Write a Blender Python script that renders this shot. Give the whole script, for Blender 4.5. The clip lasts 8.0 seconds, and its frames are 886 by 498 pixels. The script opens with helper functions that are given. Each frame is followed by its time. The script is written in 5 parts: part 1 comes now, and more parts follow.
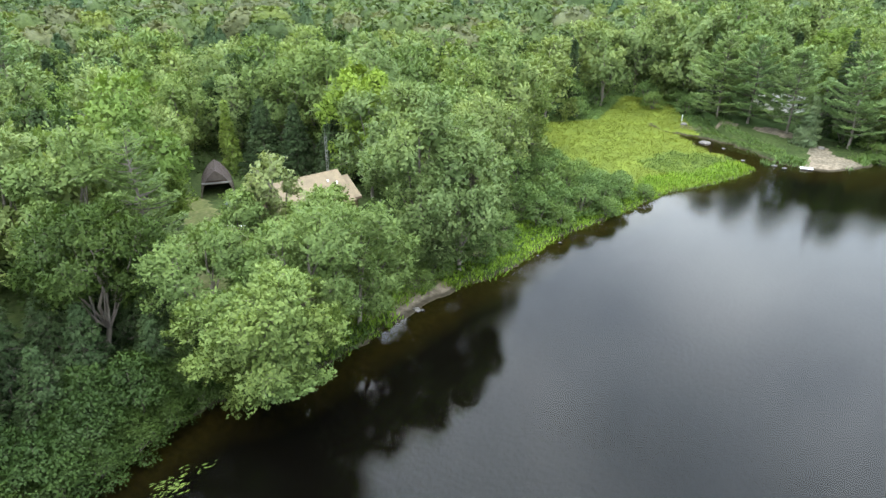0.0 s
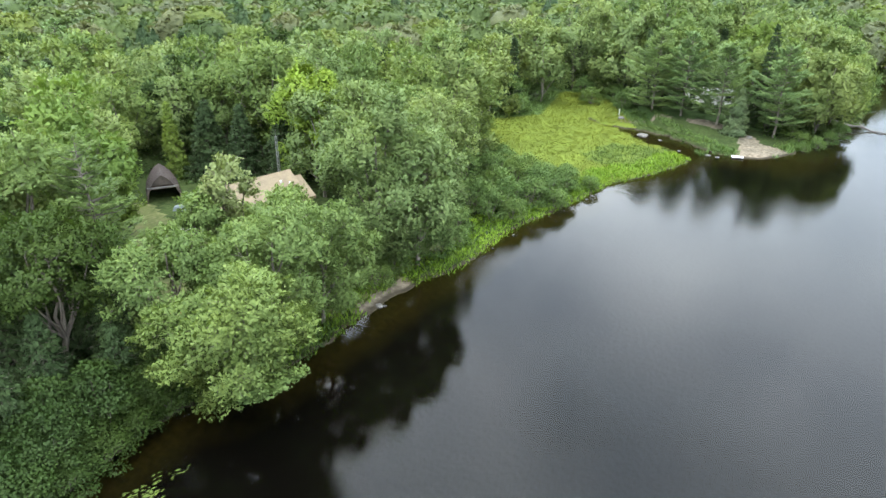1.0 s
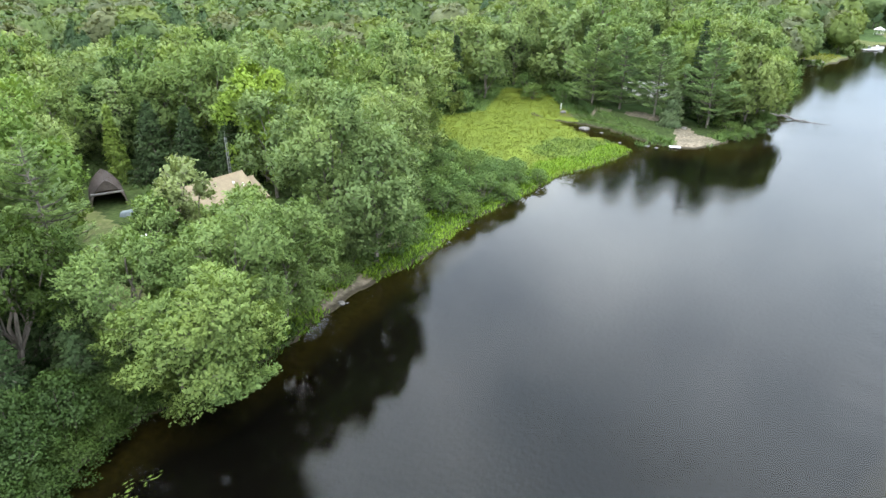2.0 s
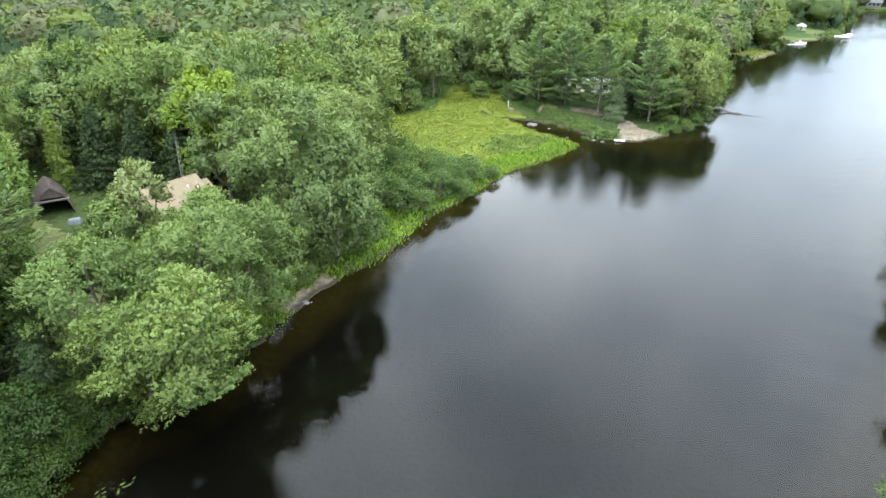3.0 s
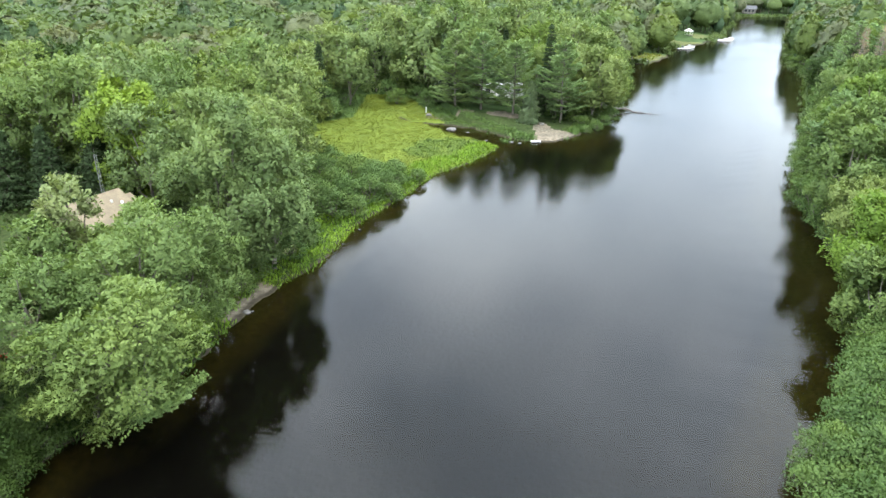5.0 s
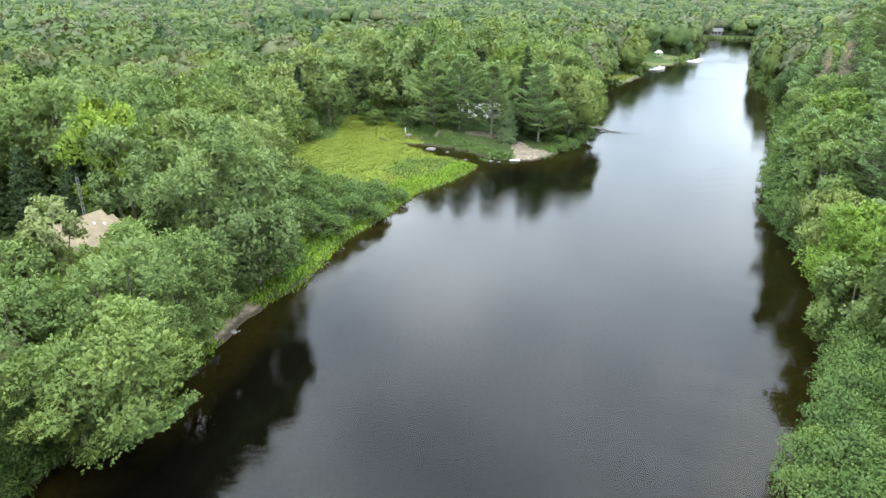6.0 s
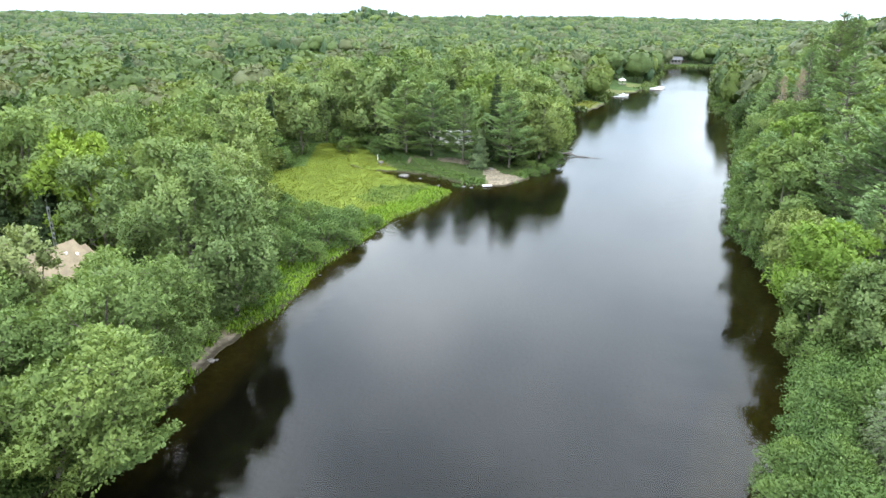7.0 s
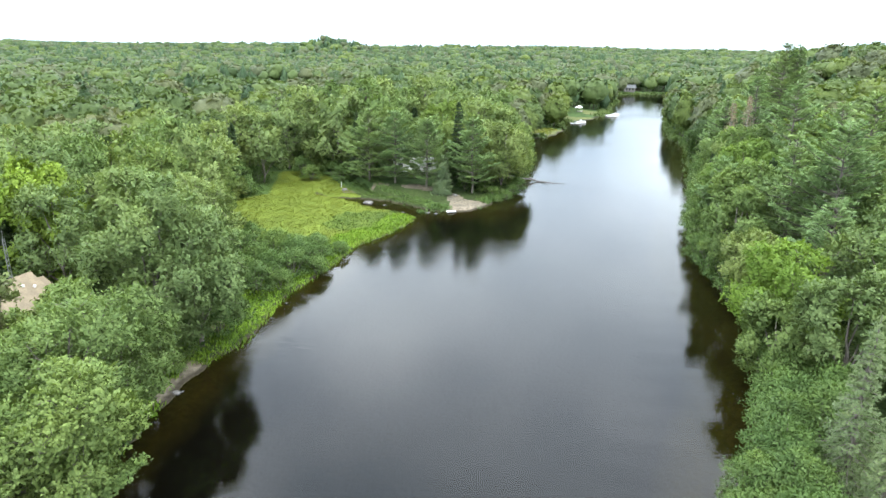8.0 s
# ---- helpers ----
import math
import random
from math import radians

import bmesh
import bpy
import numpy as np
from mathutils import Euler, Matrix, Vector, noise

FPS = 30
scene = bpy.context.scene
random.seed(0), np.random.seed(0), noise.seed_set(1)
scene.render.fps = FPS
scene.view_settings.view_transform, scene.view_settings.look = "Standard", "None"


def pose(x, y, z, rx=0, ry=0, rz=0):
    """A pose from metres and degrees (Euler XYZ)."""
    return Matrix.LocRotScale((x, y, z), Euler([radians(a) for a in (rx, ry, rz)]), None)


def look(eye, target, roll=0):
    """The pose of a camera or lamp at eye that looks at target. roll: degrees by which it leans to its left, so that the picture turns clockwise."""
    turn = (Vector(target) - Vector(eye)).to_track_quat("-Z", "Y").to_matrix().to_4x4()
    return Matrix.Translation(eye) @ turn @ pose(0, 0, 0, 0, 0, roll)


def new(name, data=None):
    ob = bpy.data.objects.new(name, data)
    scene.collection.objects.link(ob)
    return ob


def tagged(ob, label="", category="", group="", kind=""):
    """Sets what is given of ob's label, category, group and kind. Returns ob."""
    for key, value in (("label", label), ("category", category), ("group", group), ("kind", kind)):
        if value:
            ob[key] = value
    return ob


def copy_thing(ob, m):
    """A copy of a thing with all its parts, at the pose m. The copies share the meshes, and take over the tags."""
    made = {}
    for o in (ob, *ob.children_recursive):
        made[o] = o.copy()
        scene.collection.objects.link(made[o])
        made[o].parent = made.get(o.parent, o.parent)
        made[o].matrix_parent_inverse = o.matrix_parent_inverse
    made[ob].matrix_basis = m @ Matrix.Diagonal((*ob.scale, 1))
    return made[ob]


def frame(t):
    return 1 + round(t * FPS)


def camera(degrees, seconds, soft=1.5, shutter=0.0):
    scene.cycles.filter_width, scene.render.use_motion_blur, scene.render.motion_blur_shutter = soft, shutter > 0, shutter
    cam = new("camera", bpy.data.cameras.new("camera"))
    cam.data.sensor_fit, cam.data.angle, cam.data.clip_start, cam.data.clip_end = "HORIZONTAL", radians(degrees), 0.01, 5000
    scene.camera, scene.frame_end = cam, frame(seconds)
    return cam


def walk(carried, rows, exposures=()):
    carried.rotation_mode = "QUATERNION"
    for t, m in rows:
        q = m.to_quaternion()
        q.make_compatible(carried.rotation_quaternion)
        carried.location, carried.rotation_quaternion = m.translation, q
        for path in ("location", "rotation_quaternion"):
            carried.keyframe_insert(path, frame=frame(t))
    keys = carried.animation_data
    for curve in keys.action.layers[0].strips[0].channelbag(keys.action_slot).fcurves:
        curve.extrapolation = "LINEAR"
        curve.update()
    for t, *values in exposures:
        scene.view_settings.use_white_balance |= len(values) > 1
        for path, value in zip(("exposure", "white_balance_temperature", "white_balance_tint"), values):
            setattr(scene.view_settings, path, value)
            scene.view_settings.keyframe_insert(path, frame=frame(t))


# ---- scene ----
cam = camera(69.0, 8.0)
PATH = [
    (0, (3.382, 5.133, 26.648), (2.341, 6.628, 25.821), 0.2),
    (0.5, (2.966, 4.334, 26.654), (2.002, 5.879, 25.827), 0.3),
    (1, (2.587, 3.594, 26.642), (1.7, 5.184, 25.814), 0.3),
    (1.5, (2.197, 2.873, 26.654), (1.389, 4.503, 25.824), 0.3),
    (3, (1.062, 0.942, 26.562), (0.481, 2.667, 25.733), 0.3),
    (3.5, (0.696, 0.377, 26.51), (0.187, 2.125, 25.682), 0.3),
    (4, (0.285, -0.108, 26.47), (-0.155, 1.659, 25.644), 0.4),
    (4.5, (-0.06, -0.626, 26.452), (-0.439, 1.159, 25.632), 0.4),
    (6, (-0.99, -1.935, 26.437), (-1.257, -0.099, 25.692), 0.4),
    (6.5, (-1.287, -2.331, 26.46), (-1.517, -0.475, 25.752), 0.5),
    (7, (-1.578, -2.632, 26.423), (-1.758, -0.756, 25.756), 0.4),
    (7.5, (-1.777, -2.899, 26.421), (-1.901, -1.004, 25.794), 0.4),
    (8, (-1.997, -3.161, 26.478), (-2.064, -1.251, 25.889), 0.5),
]
walk(cam, [(t, look(eye, target, roll)) for t, eye, target, roll in PATH])

# ---- world and light ----
SUN_ELEV, SUN_AZ = 58.0, 150.0
world = bpy.data.worlds.new("overcast_sky")
scene.world = world
world.use_nodes = True
wn, wl = world.node_tree.nodes, world.node_tree.links
wn.clear()
w_out = wn.new("ShaderNodeOutputWorld")
w_mix = wn.new("ShaderNodeMixShader")
w_mix.inputs[0].default_value = 0.9
w_sky = wn.new("ShaderNodeTexSky")
w_sky.sky_type, w_sky.sun_disc = "NISHITA", False
w_sky.sun_elevation, w_sky.sun_rotation = radians(SUN_ELEV), radians(SUN_AZ)
w_b1, w_b2 = wn.new("ShaderNodeBackground"), wn.new("ShaderNodeBackground")
w_b1.inputs[1].default_value = 0.12
w_b2.inputs[1].default_value = 6.9
w_co, w_map = wn.new("ShaderNodeTexCoord"), wn.new("ShaderNodeMapping")
w_map.inputs["Scale"].default_value = (1.0, 1.0, 1.6)
w_no, w_ramp = wn.new("ShaderNodeTexNoise"), wn.new("ShaderNodeValToRGB")
w_no.inputs["Scale"].default_value, w_no.inputs["Detail"].default_value = 2.1, 5.0
w_ramp.color_ramp.elements[0].position, w_ramp.color_ramp.elements[1].position = 0.35, 0.65
w_ramp.color_ramp.elements[0].color, w_ramp.color_ramp.elements[1].color = (0.36, 0.43, 0.52, 1), (1.0, 1.06, 1.12, 1)
wl.new(w_co.outputs["Generated"], w_map.inputs["Vector"])
wl.new(w_map.outputs[0], w_no.inputs["Vector"])
wl.new(w_no.outputs["Fac"], w_ramp.inputs[0])
w_sep, w_dome, w_mul = wn.new("ShaderNodeSeparateXYZ"), wn.new("ShaderNodeValToRGB"), wn.new("ShaderNodeMix")
w_dome.color_ramp.elements.new(0.5)
for e, at, c in zip(w_dome.color_ramp.elements, (0.0, 0.16, 1.0), ((0.4, 0.43, 0.45), (0.66, 0.71, 0.74), (1.4, 1.4, 1.4))):
    e.position, e.color = at, (*c, 1)
w_mul.data_type, w_mul.blend_type = "RGBA", "MULTIPLY"
w_mul.inputs[0].default_value = 1.0
wl.new(w_co.outputs["Generated"], w_sep.inputs[0])
wl.new(w_sep.outputs[2], w_dome.inputs[0])
wl.new(w_ramp.outputs[0], w_mul.inputs[6])
wl.new(w_dome.outputs[0], w_mul.inputs[7])
wl.new(w_mul.outputs[2], w_b2.inputs[0])
wl.new(w_sky.outputs[0], w_b1.inputs[0])
wl.new(w_b1.outputs[0], w_mix.inputs[1])
wl.new(w_b2.outputs[0], w_mix.inputs[2])
wl.new(w_mix.outputs[0], w_out.inputs[0])

sun = new("sun", bpy.data.lights.new("sun", "SUN"))
sun.data.energy, sun.data.angle, sun.data.color = 1.4, radians(14), (1.0, 0.96, 0.9)
az = radians(SUN_AZ)
sun_from = Vector((math.sin(az) * math.cos(radians(SUN_ELEV)), math.cos(az) * math.cos(radians(SUN_ELEV)), math.sin(radians(SUN_ELEV))))
sun.matrix_world = look(sun_from * 100, (0, 0, 0))


# ---- materials ----
def material(name):
    mat = bpy.data.materials.new(name)
    mat.use_nodes = True
    nt = mat.node_tree
    return mat, nt, nt.nodes["Principled BSDF"], nt.nodes["Material Output"]


def ramp_node(nt, fac, stops):
    r = nt.nodes.new("ShaderNodeValToRGB")
    while len(r.color_ramp.elements) < len(stops):
        r.color_ramp.elements.new(0.5)
    for e, (p, c) in zip(r.color_ramp.elements, stops):
        e.position, e.color = p, (*c, 1)
    nt.links.new(fac, r.inputs[0])
    return r


def noise_node(nt, scale, detail=4.0, vector=None, rough=0.55):
    n = nt.nodes.new("ShaderNodeTexNoise")
    n.inputs["Scale"].default_value, n.inputs["Detail"].default_value, n.inputs["Roughness"].default_value = scale, detail, rough
    if vector is None:
        vector = nt.nodes.new("ShaderNodeNewGeometry").outputs["Position"]
    nt.links.new(vector, n.inputs["Vector"])
    return n


def mix_node(nt, fac, a, b, mode="MIX"):
    m = nt.nodes.new("ShaderNodeMix")
    m.data_type, m.blend_type = "RGBA", mode
    for sock, v in ((m.inputs[0], fac), (m.inputs[6], a), (m.inputs[7], b)):
        if isinstance(v, (int, float)):
            sock.default_value = v
        elif isinstance(v, tuple):
            sock.default_value = (*v, 1)
        else:
            nt.links.new(v, sock)
    return m.outputs[2]


def bump_node(nt, height, strength, distance):
    b = nt.nodes.new("ShaderNodeBump")
    b.inputs["Strength"].default_value, b.inputs["Distance"].default_value = strength, distance
    nt.links.new(height, b.inputs["Height"])
    return b.outputs[0]


def leaf_material(name, dark, light, patch=0.16, through_light=0.33, gloss=0.5, mottle=0.0, relief=0.0):
    """Foliage: hue varies by leaf, by tree and in patches of a few metres."""
    dark, light = [(c[0] * 1.13, c[1] * 0.94, c[2] * 0.81) for c in (dark, light)]
    mat, nt, bsdf, out = material(name)
    geo, info = nt.nodes.new("ShaderNodeNewGeometry"), nt.nodes.new("ShaderNodeObjectInfo")
    mean = [(a + b) / 2 for a, b in zip(dark, light)]
    dark, light = ([m + 0.75 * (v - m) for v, m in zip(c, mean)] for c in (dark, light))
    per_leaf = ramp_node(nt, geo.outputs["Random Per Island"], [(0.0, dark), (1.0, light)]).outputs[0]
    n = noise_node(nt, patch, 2.0)
    tint = ramp_node(nt, n.outputs["Fac"], [(0.34, (0.76, 0.8, 0.76)), (0.5, (1.0, 1.0, 1.0)), (0.68, (1.14, 1.1, 0.98))]).outputs[0]
    tree = ramp_node(nt, info.outputs["Random"], [(0.0, (0.86, 0.9, 0.88)), (0.5, (1.0, 1.0, 1.0)), (1.0, (1.12, 1.06, 0.92))]).outputs[0]
    col = mix_node(nt, 1.0, mix_node(nt, 1.0, per_leaf, tint, "MULTIPLY"), tree, "MULTIPLY")
    if mottle:
        fine = noise_node(nt, mottle, 3.0, None, 0.65)
        spots = ramp_node(nt, fine.outputs["Fac"], [(0.34, (0.8, 0.82, 0.8)), (0.5, (1.0, 1.0, 1.0)), (0.66, (1.18, 1.16, 1.1))]).outputs[0]
        col = mix_node(nt, 1.0, col, spots, "MULTIPLY")
    nt.links.new(col, bsdf.inputs["Base Color"])
    bsdf.inputs["Roughness"].default_value = gloss
    bsdf.inputs["Specular IOR Level"].default_value = 0.14
    if relief:
        nt.links.new(bump_node(nt, noise_node(nt, 1.1, 4.0, None, 0.7).outputs["Fac"], 0.9, relief), bsdf.inputs["Normal"])
    tr, mx = nt.nodes.new("ShaderNodeBsdfTranslucent"), nt.nodes.new("ShaderNodeMixShader")
    warm = mix_node(nt, 1.0, col, (1.12, 1.12, 0.72), "MULTIPLY")
    nt.links.new(warm, tr.inputs[0])
    mx.inputs[0].default_value = through_light
    nt.links.new(bsdf.outputs[0], mx.inputs[1])
    nt.links.new(tr.outputs[0], mx.inputs[2])
    nt.links.new(mx.outputs[0], out.inputs[0])
    return mat


LEAF_MAPLE = leaf_material("maple_leaves", (0.08, 0.15, 0.054), (0.174, 0.286, 0.104))
LEAF_SILVER = leaf_material("silver_leaves", (0.101, 0.178, 0.074), (0.206, 0.316, 0.136))
LEAF_LIME = leaf_material("lime_leaves", (0.1, 0.19, 0.05), (0.174, 0.296, 0.084))
LEAF_VIVID = leaf_material("vivid_maple_leaves", (0.112, 0.215, 0.038), (0.192, 0.335, 0.068))
LEAF_PALE = leaf_material("pale_leaves", (0.15, 0.225, 0.1), (0.23, 0.32, 0.15))
# this green is darkened so that the colour itself carries woodland shade
LEAF_DARK_SHADE = leaf_material("dark_shade_leaves", (0.027, 0.062, 0.018), (0.05, 0.1, 0.029))
LEAF_SHRUB = leaf_material("shrub_leaves", (0.057, 0.12, 0.04), (0.116, 0.21, 0.072), 0.5)
NEEDLE_PINE = leaf_material("pine_needles", (0.132, 0.238, 0.11), (0.204, 0.35, 0.158), 0.3, 0.25, 0.5)
NEEDLE_SPRUCE = leaf_material("spruce_needles", (0.028, 0.058, 0.024), (0.05, 0.096, 0.04), 0.3, 0.1, 0.6)
NEEDLE_BLUE = leaf_material("fir_needles", (0.085, 0.15, 0.08), (0.15, 0.235, 0.13), 0.3, 0.15, 0.5)
FAR_LEAF = leaf_material("canopy_leaves", (0.077, 0.133, 0.052), (0.094, 0.159, 0.062), 0.06, 0.3, 0.5, 1.3, 0.35)
FAR_GREY = leaf_material("grey_canopy_leaves", (0.085, 0.119, 0.070), (0.103, 0.141, 0.080), 0.06, 0.3, 0.5, 1.3, 0.35)
FAR_DARK = leaf_material("dark_canopy_leaves", (0.046, 0.089, 0.036), (0.058, 0.107, 0.042), 0.06, 0.3, 0.5, 1.3, 0.35)
FAR_LIME = leaf_material("light_canopy_leaves", (0.096, 0.156, 0.048), (0.115, 0.182, 0.053), 0.06, 0.3, 0.5, 1.3, 0.35)
FAR_NEEDLE = leaf_material("canopy_needles", (0.047, 0.097, 0.055), (0.068, 0.133, 0.073), 0.06, 0.3, 0.5, 1.3, 0.35)
TWIG_DEAD = leaf_material("dead_twigs", (0.16, 0.15, 0.13), (0.28, 0.26, 0.23), 0.3, 0.0, 0.8)
GRASS = leaf_material("meadow_blades", (0.102, 0.143, 0.022), (0.13, 0.177, 0.03), 0.05, 0.5, 0.5)
SEDGE = leaf_material("sedge_blades", (0.075, 0.135, 0.035), (0.115, 0.19, 0.055), 0.4, 0.3, 0.5)
GRASS_BANK = leaf_material("bank_blades", (0.09, 0.2, 0.02), (0.15, 0.29, 0.04), 0.3, 0.35, 0.5)


def plain_material(name, a, b, scale, rough=0.8, bump=0.3, dist=0.02, metal=0.0, stretch=(1, 1, 1)):
    mat, nt, bsdf, out = material(name)
    co, mp = nt.nodes.new("ShaderNodeTexCoord"), nt.nodes.new("ShaderNodeMapping")
    mp.inputs["Scale"].default_value = stretch
    nt.links.new(co.outputs["Object"], mp.inputs["Vector"])
    n1, n2 = noise_node(nt, scale, 6.0, mp.outputs[0]), noise_node(nt, scale * 0.13, 3.0, mp.outputs[0])
    c1 = ramp_node(nt, n1.outputs["Fac"], [(0.3, a), (0.7, b)]).outputs[0]
    c2 = ramp_node(nt, n2.outputs["Fac"], [(0.3, (0.78, 0.78, 0.78)), (0.7, (1.12, 1.1, 1.06))]).outputs[0]
    info = nt.nodes.new("ShaderNodeObjectInfo")
    c3 = ramp_node(nt, info.outputs["Random"], [(0.0, (0.88, 0.88, 0.88)), (1.0, (1.1, 1.1, 1.1))]).outputs[0]
    nt.links.new(mix_node(nt, 1.0, mix_node(nt, 1.0, c1, c2, "MULTIPLY"), c3, "MULTIPLY"), bsdf.inputs["Base Color"])
    bsdf.inputs["Roughness"].default_value, bsdf.inputs["Metallic"].default_value = rough, metal
    if bump:
        nt.links.new(bump_node(nt, n1.outputs["Fac"], bump, dist), bsdf.inputs["Normal"])
    return mat


BARK = plain_material("grey_bark", (0.09, 0.075, 0.06), (0.2, 0.175, 0.15), 6.0, 0.9, 0.6, 0.03, 0.0, (1, 1, 0.25))
BARK_DEAD = plain_material("bleached_wood", (0.16, 0.15, 0.135), (0.32, 0.3, 0.27), 5.0, 0.9, 0.5, 0.03, 0.0, (1, 1, 0.25))
SHINGLE = plain_material("tan_shingle", (0.15, 0.118, 0.076), (0.23, 0.182, 0.116), 9.0, 0.9, 0.3, 0.01)
BROWN_METAL = plain_material("brown_roof_metal", (0.085, 0.068, 0.062), (0.15, 0.122, 0.114), 3.0, 0.45, 0.15, 0.01, 0.3)
WALL_WOOD = plain_material("brown_siding", (0.09, 0.06, 0.04), (0.16, 0.11, 0.075), 7.0, 0.8, 0.4, 0.01, 0.0, (1, 1, 0.2))
WHITE_PAINT = plain_material("white_paint", (0.68, 0.68, 0.66), (0.82, 0.82, 0.8), 4.0, 0.6, 0.1, 0.005)
GREY_WOOD = plain_material("weathered_planks", (0.12, 0.11, 0.1), (0.22, 0.205, 0.19), 8.0, 0.85, 0.4, 0.01, 0.0, (0.3, 1, 1))
SLATE_ROOF = plain_material("dark_roof_felt", (0.06, 0.062, 0.065), (0.11, 0.112, 0.115), 5.0, 0.9, 0.3, 0.01)
ROCK = plain_material("granite", (0.07, 0.065, 0.058), (0.17, 0.16, 0.145), 5.0, 0.85, 0.6, 0.04)
RED_PLASTIC = plain_material("orange_red_plastic", (0.45, 0.06, 0.02), (0.55, 0.09, 0.03), 4.0, 0.4, 0.0)
TARP = plain_material("blue_grey_tarpaulin", (0.1, 0.125, 0.14), (0.17, 0.2, 0.215), 3.0, 0.5, 0.2, 0.02)
DARK_METAL = plain_material("galvanised_steel", (0.2, 0.21, 0.21), (0.34, 0.35, 0.35), 6.0, 0.45, 0.1, 0.01, 0.7)

GLASS, g_nt, g_b, g_o = material("window_glass")
g_b.inputs["Base Color"].default_value = (0.02, 0.025, 0.03, 1)
g_b.inputs["Roughness"].default_value = 0.05
g_b.inputs["IOR"].default_value = 1.5


# ---- the plan: banks of the lake ----
BANK_LEFT = [(-29, -160), (-28, 0), (-28.3, 17), (-28.7, 22), (-28.2, 25), (-26.4, 27.2), (-25.4, 34), (-25.1, 39.6), (-24.7, 44.2), (-24, 47.8), (-22.8, 51),
             (-22.3, 57), (-22.1, 62), (-21.3, 66.4), (-19.5, 72.5), (-17.4, 83), (-13.6, 89.5), (-10.8, 97), (-10.2, 102), (-7.4, 104.8),
             (-4.5, 104.3), (-1, 105.4), (2.3, 110.2), (4.6, 117), (7.3, 127), (9.5, 140), (11.5, 155), (12.5, 172), (14.5, 190), (18.5, 202),
             (26, 210), (32, 228), (31.5, 243), (37, 250), (47, 264), (60, 287), (68, 326), (80, 362), (86, 400), (98, 428)]
BANK_RIGHT = [(132, 428), (106, 350), (93, 315), (79, 265), (65, 215), (61, 183), (45, 130), (34.5, 100), (28.8, 81), (28.4, 71), (27.0, 60),
              (24.4, 50), (22.2, 44), (20.0, 39), (17.6, 34), (16, 30), (15, 10), (17, -160)]
LAKE = np.array(BANK_LEFT + BANK_RIGHT, float)
MEADOW = np.array([(-47, 104), (-39, 114), (-43, 137), (-35, 140), (-27, 124), (-20.5, 111.5), (-13, 106.5), (-10.5, 103), (-10.8, 97), (-13.6, 89.5),
                   (-17.4, 83), (-20, 80), (-31.5, 83.5), (-35, 88), (-43, 96)], float)
CREEK = np.array([(-7.8, 101.6), (-11.2, 104), (-15, 106.6), (-19.8, 110), (-24.3, 112.6), (-28, 113.8), (-30.3, 116.5), (-32, 122)], float)


def polyline_distance(px, py, pts, closed):
    q = np.roll(pts, -1, 0) if closed else pts[1:]
    p = pts if closed else pts[:-1]
    best = np.full(px.shape, 1e9)
    for (ax, ay), (bx, by) in zip(p, q):
        ex, ey = bx - ax, by - ay
        k = np.clip(((px - ax) * ex + (py - ay) * ey) / (ex * ex + ey * ey), 0, 1)
        best = np.minimum(best, np.hypot(px - ax - k * ex, py - ay - k * ey))
    return best


def inside(px, py, pts):
    res = np.zeros(px.shape, bool)
    for (ax, ay), (bx, by) in zip(pts, np.roll(pts, -1, 0)):
        cross = (ay > py) != (by > py)
        with np.errstate(divide="ignore", invalid="ignore"):
            xx = (bx - ax) * (py - ay) / (by - ay + 1e-12) + ax
        res ^= cross & (px < xx)
    return res


def smooth(a, b, v):
    k = np.clip((v - a) / (b - a), 0, 1)
    return k * k * (3 - 2 * k)


def land_distance(px, py):
    """Metres from the water's edge: positive on land, negative in the lake."""
    d = polyline_distance(px, py, LAKE, True)
    return np.where(inside(px, py, LAKE), -d, d)


def ripple(px, py, s, k):
    return np.sin(px / s + k) * np.cos(py / (s * 1.13) - k * 0.7) + 0.5 * np.sin((px + py) / (s * 0.43) + 2 * k)


